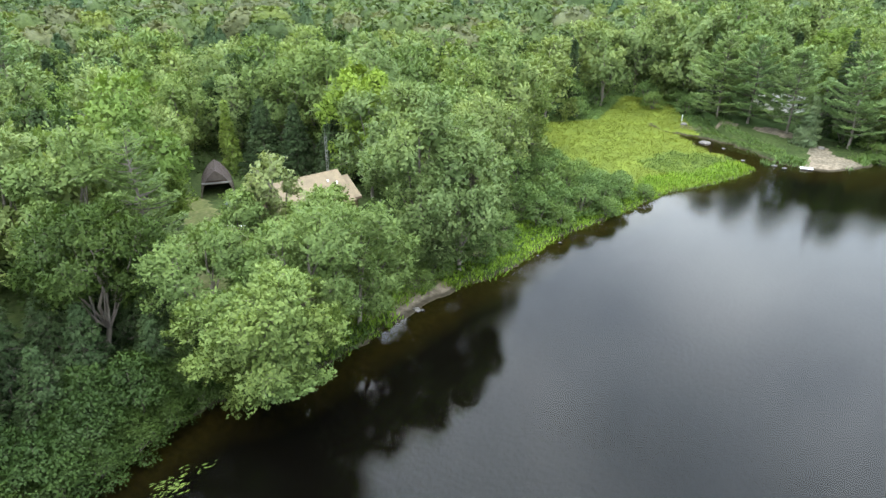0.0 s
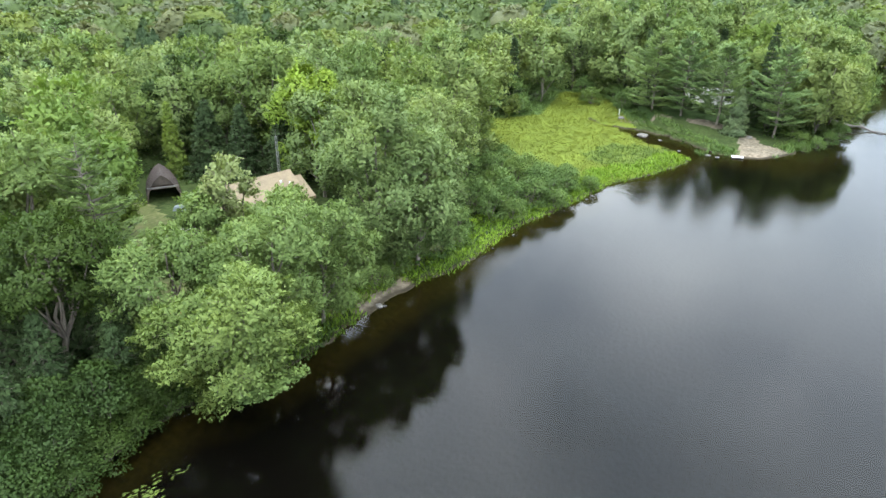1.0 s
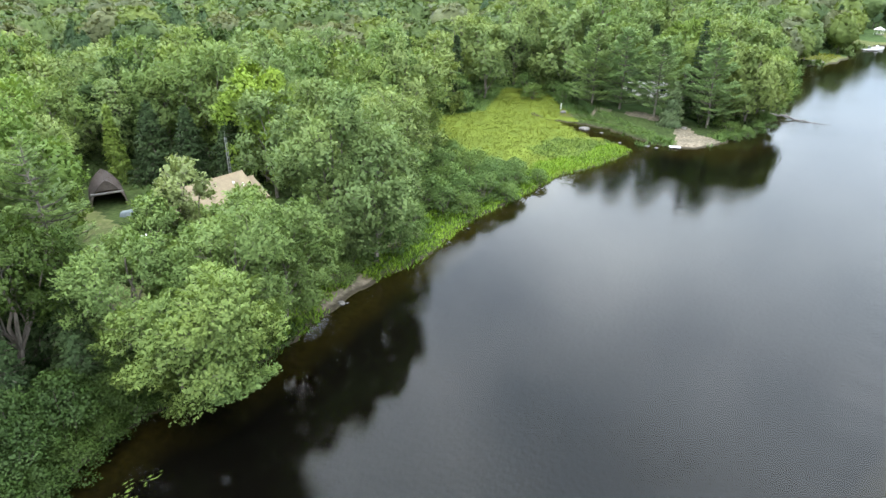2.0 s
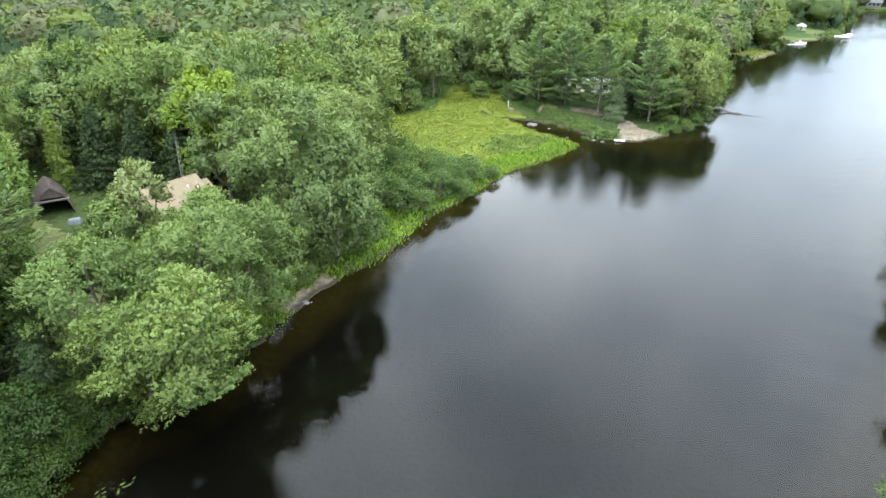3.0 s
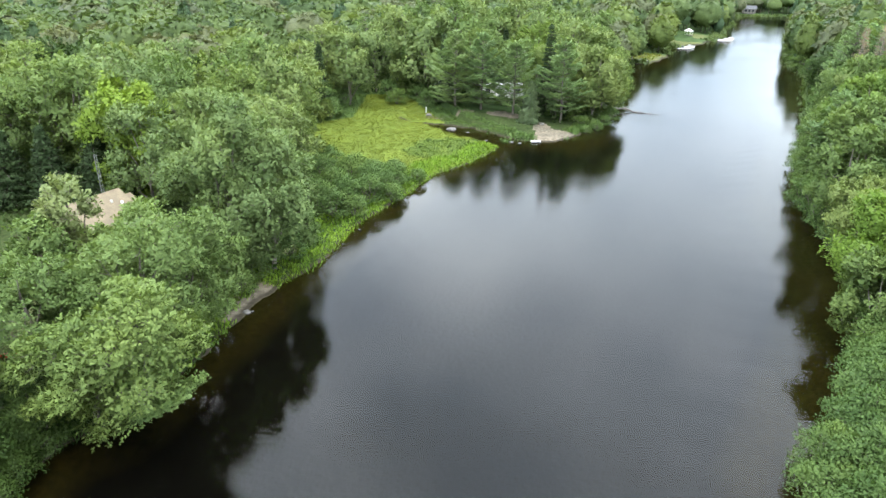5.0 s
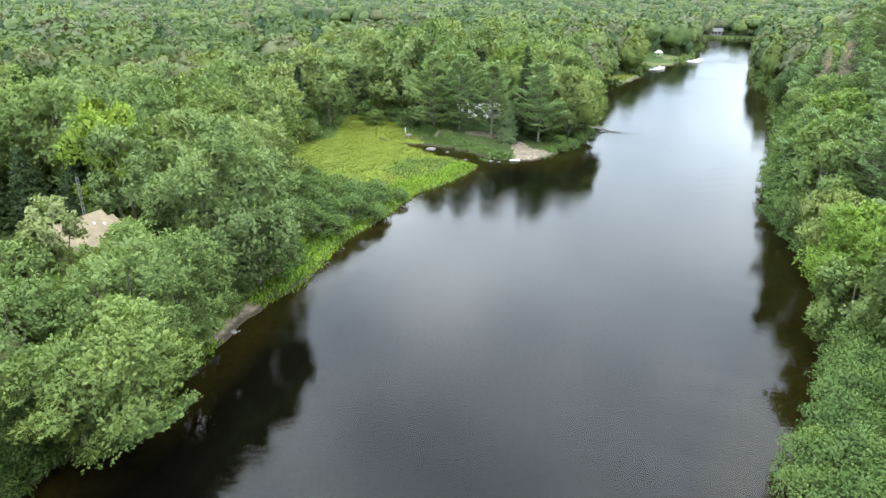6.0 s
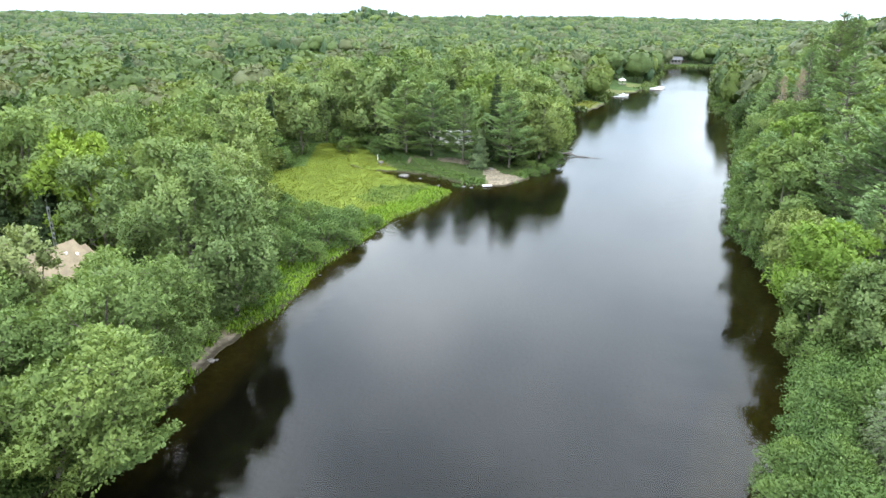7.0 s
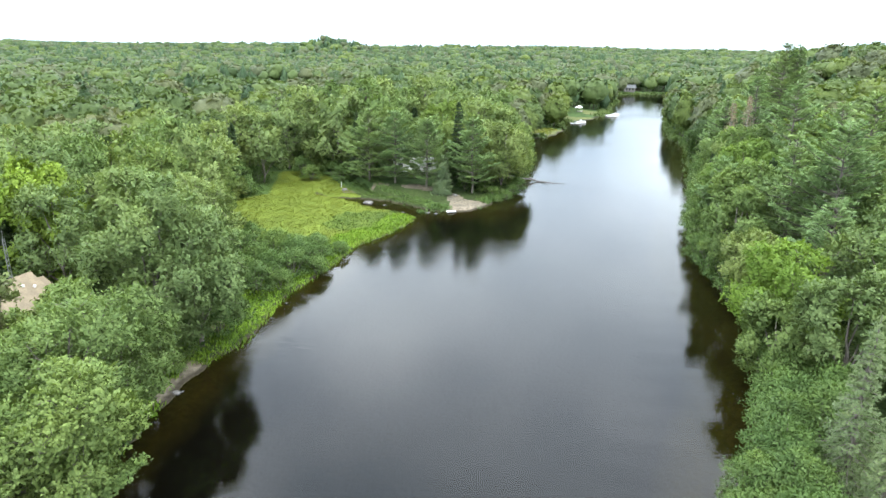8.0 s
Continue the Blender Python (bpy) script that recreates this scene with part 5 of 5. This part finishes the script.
ok = ((d_ > 0.3) & (d_ < 3.0) | ((polyline_distance(bx, by, CREEK, False) < 5.5) & (ground_z(bx, by) > 0.02))) & ~inside(bx, by, BEACH) & ~inside(bx, by, MEADOW) & (d_ > 0.2)
ok &= (polyline_distance(bx, by, CREEK, False) > 2.9 * smooth(-28, -17, bx) + 0.5) | (ripple(bx, by, 0.8, 0.7) > 1.0)
blades("point_grass", "green weeds along the creek and the point", bx[ok], by[ok], 0.12, 0.36, 0.05, SEDGE, 8, 0.26, 34)
bx, by = jittered(grng, -32, 64, 8, 190, 0.55)
d_ = land_distance(bx, by)
ok = (d_ > -0.25) & (d_ < 1.7) & ~((bx < -10) & (by > 37.5) & (by < 104)) & ~inside(bx, by, BEACH)
blades("bank_weeds", "dark green weeds and ferns hanging over the water's edge", bx[ok], by[ok], 0.35, 0.9, 0.11, LEAF_SHRUB, 11, 0.28, 36)
bx, by = jittered(grng, 4, 142, 118, 436, 1.3)
d_ = land_distance(bx, by)
ok = (d_ > -0.6) & (d_ < 3.2) & (np.hypot(bx - 24, by - 219) > 12) & (np.hypot(bx - 45, by - 266) > 14)
blades("shore_brush", "low green brush hanging over the far shores", bx[ok], by[ok], 0.6, 1.5, 0.8, FAR_LEAF, 10, 0.7, 38)
bx, by = jittered(grng, -46, 2, 74, 136, 0.5)
pm = polyline_distance(bx, by, MEADOW, True)
ok = ~inside(bx, by, MEADOW) & (pm < 6) & (land_distance(bx, by) > 1) & (polyline_distance(bx, by, CREEK, False) > 3.7) & ~inside(bx, by, BEACH)
blades("marsh_weeds", "rank green weeds and saplings round the marsh", bx[ok], by[ok], 0.2, 0.5, 0.075, LEAF_SHRUB, 10, 0.3, 37)
bx, by = jittered(grng, 14, 64, 208, 296, 0.8)
ok = (np.hypot(bx - 24, by - 219) < 9) & (land_distance(bx, by) > 1.3)
blades("lawn_grass", "light green grass on the far landing", bx[ok], by[ok], 0.3, 0.6, 0.25, GRASS, 3, 0.3, 35)


# ---- building helpers ----
def part(name, bm, mat, parent=None, label=""):
    me = bpy.data.meshes.new(name)
    bm.to_mesh(me)
    bm.free()
    me.materials.append(mat)
    ob = new(name, me)
    ob.parent = parent
    return tagged(ob, label)


def block(x0, x1, y0, y1, z0, z1, bevel=0.012):
    bm = bmesh.new()
    bmesh.ops.create_cube(bm, size=1, matrix=Matrix.Translation(((x0 + x1) / 2, (y0 + y1) / 2, (z0 + z1) / 2)) @ Matrix.Diagonal((x1 - x0, y1 - y0, z1 - z0, 1)))
    if bevel:
        bmesh.ops.bevel(bm, geom=bm.edges[:], offset=bevel, segments=1, affect="EDGES")
    return bm


def prism(profile, y0, y1):
    """A solid from a closed profile in x and z, drawn out along y."""
    bm = bmesh.new()
    a = [bm.verts.new((x, y0, z)) for x, z in profile]
    b = [bm.verts.new((x, y1, z)) for x, z in profile]
    n = len(profile)
    bm.faces.new(a)
    bm.faces.new(b[::-1])
    for i in range(n):
        bm.faces.new((a[i], b[i], b[(i + 1) % n], a[(i + 1) % n]))
    bmesh.ops.recalc_face_normals(bm, faces=bm.faces[:])
    return bm


def rod(a, b, r0, r1=None, sides=8):
    bm = bmesh.new()
    v, f = tube([a, b], [r0, r0 if r1 is None else r1], sides)
    vs = [bm.verts.new(p) for p in v]
    for q in f:
        bm.faces.new([vs[i] for i in q])
    bm.faces.new(vs[:sides][::-1])
    bm.faces.new(vs[-sides:])
    return bm


def stone(seed, r, flat=0.6):
    rng = np.random.default_rng(seed)
    bm = bmesh.new()
    bmesh.ops.create_icosphere(bm, subdivisions=2, radius=r)
    for v in bm.verts:
        k = 1 + 0.28 * noise.noise(v.co / r * 0.9 + Vector((seed, 0, 0))) + 0.08 * rng.normal()
        v.co = Vector((v.co.x * k * 1.15, v.co.y * k, v.co.z * k * flat))
    return bm


# ---- cabin ----
def gable_wing(house, x0, x1, y0, y1, eave, ridge, over=0.45, wall_z=0.0, siding=None, cover=None):
    """A wing with its ridge along y: two side walls, two gable walls, two roof slopes, ridge cap, fascia, windows."""
    xm, t = (x0 + x1) / 2, 0.18
    siding, cover = siding or WALL_WOOD, cover or SHINGLE
    part("wall", block(x0, x0 + t, y0, y1, wall_z, eave), siding, house)
    part("wall", block(x1 - t, x1, y0, y1, wall_z, eave), siding, house)
    for ya, yb in ((y0, y0 + t), (y1 - t, y1)):
        part("gable_wall", prism([(x0 + t, wall_z), (x1 - t, wall_z), (x1 - t, eave), (xm, ridge - 0.16), (x0 + t, eave)], ya, yb), siding, house)
    slope = (ridge - eave) / ((x1 - x0) / 2)
    for s in (-1, 1):
        xe = xm + s * ((x1 - x0) / 2 + over)
        ze = eave - slope * over
        part("roof_slope", prism([(xm, ridge), (xe, ze), (xe, ze + 0.16), (xm, ridge + 0.16)], y0 - over, y1 + over), cover, house)
        part("fascia", block(xe - 0.02 if s < 0 else xe + 0.004, xe - 0.004 if s < 0 else xe + 0.02, y0 - over, y1 + over, ze - 0.1, ze + 0.13, 0), siding, house)
    part("ridge_cap", prism([(xm - 0.16, ridge + 0.165 - 0.16 * slope), (xm, ridge + 0.165), (xm + 0.16, ridge + 0.165 - 0.16 * slope), (xm, ridge + 0.22)], y0 - over, y1 + over), cover, house)
    return xm, slope


cabin = new("cabin")
# the ridge runs nearly along the bank
CABIN_Z = 1.45
cabin.matrix_basis = pose(-41.85, 45.8, CABIN_Z, 0, 0, -14)
xm, slope = gable_wing(cabin, -2.7, 2.7, -3.9, 3.9, 3.6, 5.6)
gable_wing(cabin, -2.1, 2.1, 4.1, 5.2, 3.4, 4.8, 0.3)
for vx, vy in ((0.9, 2.6), (1.25, 3.4)):
    part("roof_vent", block(vx - 0.1, vx + 0.1, vy - 0.1, vy + 0.1, 5.6 - slope * vx + 0.05, 5.6 - slope * vx + 0.32, 0.03), WHITE_PAINT, cabin, "small white roof vent")
for wy in (-2.4, 0.4, 2.5):
    fr = part("window", block(2.7, 2.76, wy - 0.6, wy + 0.6, 1.1, 2.5), WHITE_PAINT, cabin, "white-framed window")
    part("pane", block(2.755, 2.775, wy - 0.52, wy + 0.52, 1.18, 2.42, 0), GLASS, fr)
# porch under the lake-side eave
part("deck", block(2.8, 5.2, -3.8, 3.8, 0.2, 0.35), GREY_WOOD, cabin, "weathered plank deck")
for py_ in (-3.6, 0.0, 3.6):
    part("post", block(5.0, 5.14, py_ - 0.07, py_ + 0.07, -0.4, 1.3), GREY_WOOD, cabin)
part("rail", block(5.02, 5.12, -3.7, 3.7, 1.3, 1.38), GREY_WOOD, cabin)
part("foundation", block(-2.65, 2.65, -3.85, 3.85, -0.7, 0.02), ROCK, cabin)
part("foundation", block(-2.05, 2.05, 4.15, 5.15, -0.7, 0.02), ROCK, cabin)
tagged(cabin, "brown wooden cabin with a tan shingle gable roof", "cabin")

# lattice mast behind the cabin
mast = new("radio_mast")
mast.matrix_basis = pose(-44.6, 52.4, CABIN_Z - 0.1)
legs = [(0.16 * math.cos(a), 0.16 * math.sin(a)) for a in (0.5, 2.594, 4.689)]
for lx, ly in legs:
    part("leg", rod((lx, ly, -0.2), (lx * 0.8, ly * 0.8, 8.2), 0.025), DARK_METAL, mast)
for k in range(16):
    za = 0.3 + k * 0.5
    for j in range(3):
        (ax, ay), (bx_, by_) = legs[j], legs[(j + 1) % 3]
        f = 1 - 0.2 * za / 8.2
        part("brace", rod((ax * f, ay * f, za), (bx_ * f, by_ * f, za + 0.42), 0.014, None, 5), DARK_METAL, mast)
part("antenna", rod((0, 0, 8.1), (0, 0, 9.0), 0.02, 0.01), DARK_METAL, mast)
tagged(mast, "grey lattice radio mast behind the cabin", "mast")

# arched shed of brown metal, its open end to the yard
shed = new("shed")
shed.matrix_basis = pose(-58.9, 48.6, 1.35, 0, 0, 54)
arch = []
for i in range(15):
    a = abs(i / 7 - 1)
    arch.append((1.9 * (i / 7 - 1), 3.4 * (0.3 * (1 - a) + 0.7 * math.sqrt(1 - a * a))))
inner = [(x * 0.95, max(0.0, z - 0.09 if z > 0.2 else z)) for x, z in arch]
bm = prism([*arch, *inner[::-1]], -2.4, 2.4)
part("roof_shell", bm, BROWN_METAL, shed, "brown arched metal roof shell")
for k in range(9):
    yk = -2.3 + k * 0.575
    rib = [(x * 1.012, z * 1.01 + 0.015) for x, z in arch]
    part("roof_rib", prism([*rib, *[(x * 0.998, z * 0.998) for x, z in arch][::-1]], yk - 0.03, yk + 0.03), BROWN_METAL, shed)
part("back_wall", prism(inner, 2.2, 2.3), WALL_WOOD, shed)
part("tie_beam", block(-1.6, 1.6, -2.45, -2.3, 1.95, 2.12), GREY_WOOD, shed, "grey timber tie beam")
part("gable_board", prism([(x, z) for x, z in inner if z > 2.2], -2.3, -2.24), BROWN_METAL, shed)
part("floor_slab", block(-1.75, 1.75, -2.4, 2.2, -0.5, 0.06), ROCK, shed)
tagged(shed, "open-ended shed with an arched brown metal roof", "shed")

# tarpaulin over a stack beside the shed, and a pale plank bench in the yard
def tarp_stack(x, y, turn, sx, sy, h, mat, label):
    bm = bmesh.new()
    bmesh.ops.create_grid(bm, x_segments=14, y_segments=10, size=1.0)
    for v in bm.verts:
        k = max(abs(v.co.x), abs(v.co.y))
        drop = max(0.0, (k - 0.62) / 0.38)
        fold = 0.05 * math.sin(9 * math.atan2(v.co.y, v.co.x)) * drop
        v.co = Vector((v.co.x * sx * (1 + fold - 0.12 * drop), v.co.y * sy * (1 + fold - 0.12 * drop), h * (1 - drop ** 1.4) + 0.08 * h * math.sin(v.co.x * 3) * (1 - drop)))
    for f in bm.faces:
        f.smooth = True
    root = new("tarp_stack")
    root.matrix_basis = pose(x, y, place_z(x, y) - 0.02, 0, 0, turn)
    part("tarpaulin", bm, mat, root)
    part("stack", block(-sx * 0.6, sx * 0.6, -sy * 0.6, sy * 0.6, -0.1, h * 0.86), GREY_WOOD, root, "weathered stacked boards")
    return tagged(root, label, "covered stack")


tarp_stack(-53.4, 46.2, 35, 0.8, 0.45, 0.55, TARP, "low stack under a blue-grey tarpaulin beside the shed")
bench = new("bench")
bench.matrix_basis = pose(-47.4, 42.0, place_z(-47.4, 42.0), 0, 0, 30)
for k in range(3):
    part("seat_board", block(-0.9, 0.9, -0.24 + k * 0.165, -0.24 + k * 0.165 + 0.15, 0.43, 0.47, 0.006), WHITE_PAINT, bench)
for bx_ in (-0.7, 0.7):
    part("trestle", block(bx_ - 0.05, bx_ + 0.05, -0.2, 0.2, -0.05, 0.428, 0.006), GREY_WOOD, bench)
tagged(bench, "white plank bench standing in the yard", "bench")

# kayak in the yard, pale boulder on the bank
kayak = new("kayak")
kayak.matrix_basis = pose(-36.6, 31.8, place_z(-36.6, 31.8) + 0.02, 0, 0, 40)
bm = bmesh.new()
rings = []
for i in range(13):
    u = i / 12
    w = 0.34 * math.sin(math.pi * min(max(u, 0.02), 0.98)) ** 0.7
    hh = 0.16 + 0.1 * abs(2 * u - 1) ** 2
    rings.append([bm.verts.new((-1.6 + 3.2 * u, w * math.cos(a), 0.17 + (hh if math.sin(a) > 0 else 0.17) * math.sin(a))) for a in np.linspace(0, 2 * math.pi, 10, endpoint=False)])
for a, b in zip(rings[:-1], rings[1:]):
    for i in range(10):
        bm.faces.new((a[i], a[(i + 1) % 10], b[(i + 1) % 10], b[i]))
bm.faces.new(rings[0][::-1])
bm.faces.new(rings[-1])
part("hull", bm, RED_PLASTIC, kayak)
part("cockpit_rim", block(-0.45, 0.35, -0.2, 0.2, 0.3, 0.37, 0.03), DARK_METAL, kayak)
tagged(kayak, "orange-red plastic kayak lying in the yard", "kayak")

STONES = [(-24.9, 42.0, 0.3, 0.35), (-24.55, 42.3, 0.2, 0.3), (-21.7, 57.4, 0.2, 0.0), (-21.3, 61.6, 0.22, 0.0),
          (-8.4, 103.4, 0.4, 0.05), (-7.0, 103.0, 0.35, 0.0), (-12.6, 103.6, 0.3, 0.05), (-16.4, 108.6, 0.35, 0.05),
          (-19.6, 110.2, 0.75, 0.15),
          (-4.0, 114.6, 0.42, 0.7), (-25.4, 118.4, 0.6, 0.6), (19.0, 209.0, 0.8, 0.2), (21.0, 208.0, 0.9, 0.2), (23.0, 208.6, 0.8, 0.2), (17.5, 206.0, 0.7, 0.2)]
for i, (x, y, r, z) in enumerate(STONES):
    ob = part("boulder", stone(i, r), ROCK)
    ob.matrix_basis = pose(x, y, max(place_z(x, y), -0.12) + r * 0.12, 0, 0, i * 47)
    tagged(ob, "pale grey boulder at the water's edge" if z < 0.3 else "pale rounded boulder on the bank", "boulder", "boulders on the shore")


# ---- beach landing ----
def landing(x, y, z, turn, length, width, label):
    dock = new("dock")
    dock.matrix_basis = pose(x, y, z, 0, 0, turn)
    n = int(length / 0.3)
    for i in range(n):
        part("plank", block(i * length / n, (i + 0.94) * length / n, -width / 2, width / 2, 0.16, 0.2, 0), GREY_WOOD if "grey" in label else WHITE_PAINT, dock)
    for yy in (-width / 2 + 0.08, width / 2 - 0.16):
        part("beam", block(0, length, yy, yy + 0.08, 0.02, 0.158, 0), GREY_WOOD, dock)
    for xx in (0.15, length - 0.15):
        for yy in (-width / 2 + 0.12, width / 2 - 0.12):
            part("pile", rod((xx, yy, -1.0), (xx, yy, 0.15), 0.05), GREY_WOOD, dock)
    return tagged(dock, label, "dock", "docks on the lake")


landing(-5.2, 103.9, 0.03, 12, 1.6, 0.9, "small white-painted swim dock by the beach")
landing(37.5, 247.0, 0.15, 15, 4.6, 1.2, "long pale dock at the far landing with white boards")
landing(57.0, 279.0, 0.2, -20, 4.6, 1.2, "pale dock with boats moored at the far landing")

white_post = new("sign_post")
white_post.matrix_basis = pose(-26.5, 121.2, place_z(-26.5, 121.2))
part("post", block(-0.07, 0.07, -0.07, 0.07, -0.3, 1.0), WHITE_PAINT, white_post)
part("cap", block(-0.1, 0.1, -0.1, 0.1, 1.0, 1.08, 0.02), WHITE_PAINT, white_post)
tagged(white_post, "white wooden post at the marsh's edge", "post")

# white trailer under the pines
trailer = new("trailer")
trailer.matrix_basis = pose(-12.6, 131.0, place_z(-12.6, 131.0), 0, 0, 8)
part("body", block(-4.6, 4.6, -1.3, 1.3, 0.5, 2.9, 0.12), WHITE_PAINT, trailer)
part("roof", prism([(-4.9, 2.9), (4.9, 2.9), (4.9, 3.02), (0, 3.22), (-4.9, 3.02)], -1.6, 1.6), WHITE_PAINT, trailer, "white low-pitched roof")
for wx in (-3.2, -0.8, 2.8):
    w = part("window", block(wx - 0.5, wx + 0.5, -1.36, -1.3, 1.4, 2.3), DARK_METAL, trailer)
    part("pane", block(wx - 0.44, wx + 0.44, -1.37, -1.355, 1.46, 2.24, 0), GLASS, w)
part("door", block(0.8, 1.7, -1.35, -1.3, 0.6, 2.6), WHITE_PAINT, trailer)
for wx in (-1.2, 0.2):
    part("wheel", rod((wx, -1.3, 0.38), (wx, -1.08, 0.38), 0.38, None, 16), DARK_METAL, trailer, "dark rubber wheel")
part("jack", block(-4.2, -3.9, -0.3, 0.3, -0.2, 0.5), DARK_METAL, trailer)
part("jack", block(3.9, 4.2, -0.3, 0.3, -0.2, 0.5), DARK_METAL, trailer)
tagged(trailer, "white trailer home parked under the pines", "trailer")

# fallen tree in the water off the point
log = new("fallen_tree")
lr = np.random.default_rng(77)
log.matrix_basis = pose(7.6, 134.2, 0.0)
main = bent(lr, (0, 0, 0.75), (9.8, -3.4, 0.02), 8, 0.14)
v, f = tube(main, np.linspace(0.26, 0.05, 8), 8)
o = new("stem", mesh_from("stem", v, f, [BARK_DEAD], None, True))
o.parent = log
o = new("stem", mesh_from("stem", *tube(bent(lr, (0.2, 0.6, 0.6), (5.2, -0.9, 0.05), 6, 0.12), np.linspace(0.2, 0.05, 6), 7), [BARK_DEAD], None, True))
o.parent = log
for k in range(16):
    p = main[2 + k % 6]
    q = p + lr.normal(0, 1, 3) * (1.0, 1.0, 0.45) + (0.5, -0.1, 0.35)
    o = new("branch", mesh_from("branch", *tube(bent(lr, p, q, 4, 0.08), [0.045, 0.035, 0.02, 0.008], 5), [BARK_DEAD], None, True))
    o.parent = log
tagged(log, "bleached fallen tree lying out into the water", "fallen tree")

# ---- far landings ----
gazebo = new("gazebo")
gazebo.matrix_basis = pose(47.5, 290.0, place_z(47.5, 290.0))
gazebo.scale = (0.75, 0.75, 0.75)
for k in range(6):
    a = k * math.pi / 3
    part("post", rod((2.0 * math.cos(a), 2.0 * math.sin(a), -0.3), (2.0 * math.cos(a), 2.0 * math.sin(a), 2.2), 0.08), WHITE_PAINT, gazebo)
bm = bmesh.new()
bmesh.ops.create_cone(bm, cap_ends=True, segments=6, radius1=2.7, radius2=0.15, depth=1.3, matrix=Matrix.Translation((0, 0, 2.85)))
part("roof", bm, WHITE_PAINT, gazebo, "white hexagonal canopy roof")
part("floor", rod((0, 0, -0.2), (0, 0, 0.12), 2.3, None, 6), GREY_WOOD, gazebo)
tagged(gazebo, "white-roofed gazebo on the far landing", "gazebo")


def boat(x, y, turn, length, label):
    b = new("boat")
    b.matrix_basis = pose(x, y, 0.0, 0, 0, turn)
    bm = bmesh.new()
    rings = []
    for i in range(9):
        u = i / 8
        w = length * 0.2 * (1 - max(0, (u - 0.55) / 0.45) ** 2.2) + 0.02
        rings.append([bm.verts.new((length * (u - 0.5), s * w * k, zz + 0.25 * u * u)) for s, k, zz in ((-1, 0.6, -0.15), (-1, 1, 0.55), (-1, 0.88, 0.58), (-1, 0.5, 0.2), (1, 0.5, 0.2), (1, 0.88, 0.58), (1, 1, 0.55), (1, 0.6, -0.15))])
    for a, c in zip(rings[:-1], rings[1:]):
        for i in range(8):
            bm.faces.new((a[i], a[(i + 1) % 8], c[(i + 1) % 8], c[i]))
    bm.faces.new(rings[0][::-1])
    bm.faces.new(rings[-1])
    part("hull", bm, WHITE_PAINT, b)
    part("console", block(-0.2, 0.4, -0.4, 0.4, 0.2, 1.2, 0.08), WHITE_PAINT, b)
    part("windscreen", block(0.42, 0.47, -0.45, 0.45, 1.0, 1.5, 0), GLASS, b)
    part("motor", block(-length / 2 - 0.35, -length / 2 + 0.05, -0.18, 0.18, 0.2, 1.05, 0.06), DARK_METAL, b, "dark outboard motor")
    return tagged(b, label, "boat", "boats at the far landing")


boat(62.5, 284.5, 40, 5.0, "white motor boat moored at the far dock")
boat(60.0, 279.5, -20, 4.6, "white motor boat beside the pale dock")
boat(42.0, 252.0, 15, 4.4, "white motor boat at the near landing dock")

cottage = new("cottage")
cottage.matrix_basis = pose(106, 444, place_z(106, 444), 0, 0, 80)
gable_wing(cottage, -2.6, 2.6, -3.6, 3.6, 2.6, 4.2, 0.4, 0.0, GREY_WOOD, SLATE_ROOF)
for wy in (-2, 0, 2):
    part("window", block(-2.66, -2.6, wy - 0.5, wy + 0.5, 1.0, 2.1), GLASS, cottage, "dark glass window")
part("foundation", block(-2.55, 2.55, -3.55, 3.55, -2.0, 0.02), ROCK, cottage)
tagged(cottage, "small pale grey cottage at the lake's far end", "cottage")

flag = new("flag_post")
flag.matrix_basis = pose(20.0, 221.0, place_z(20.0, 221.0))
part("pole", rod((0, 0, -0.3), (0, 0, 2.6), 0.06), DARK_METAL, flag)
part("lamp", stone(3, 0.3, 1.0), WHITE_PAINT, flag)
flag.children[-1].location = (0, 0, 2.7)
tagged(flag, "white lamp post on the grassy landing", "lamp post")

# streaks of floating weed in the quiet corner under the shrubs
prng = np.random.default_rng(9)
spots = np.array([(-24.7, 18.2, 26), (-23.9, 18.6, 40), (-23.9, 20.6, 10), (-24.6, 19.6, 9)])
k = np.repeat(np.arange(4), spots[:, 2].astype(int))
n = len(k)
c = np.stack([spots[k, 0] + prng.normal(0, 0.28, n), spots[k, 1] + prng.normal(0, 0.42, n), prng.uniform(0.008, 0.02, n)], 1)
c = c[land_distance(c[:, 0], c[:, 1]) < -0.2]
n = len(c)
ln = prng.uniform(0.16, 0.42, n)
v, f = kites(c, np.stack([0.25 + prng.normal(0, 0.25, n), np.ones(n), np.zeros(n)], 1), np.tile(np.array([[0, 0, 1.0]]), (n, 1)), ln, ln * 0.3, 0.0)
tagged(new("pond_weed", mesh_from("pond_weed", v, f, [SEDGE])), "yellow-green streaks of weed floating on the water", "water plants", kind="stuff")
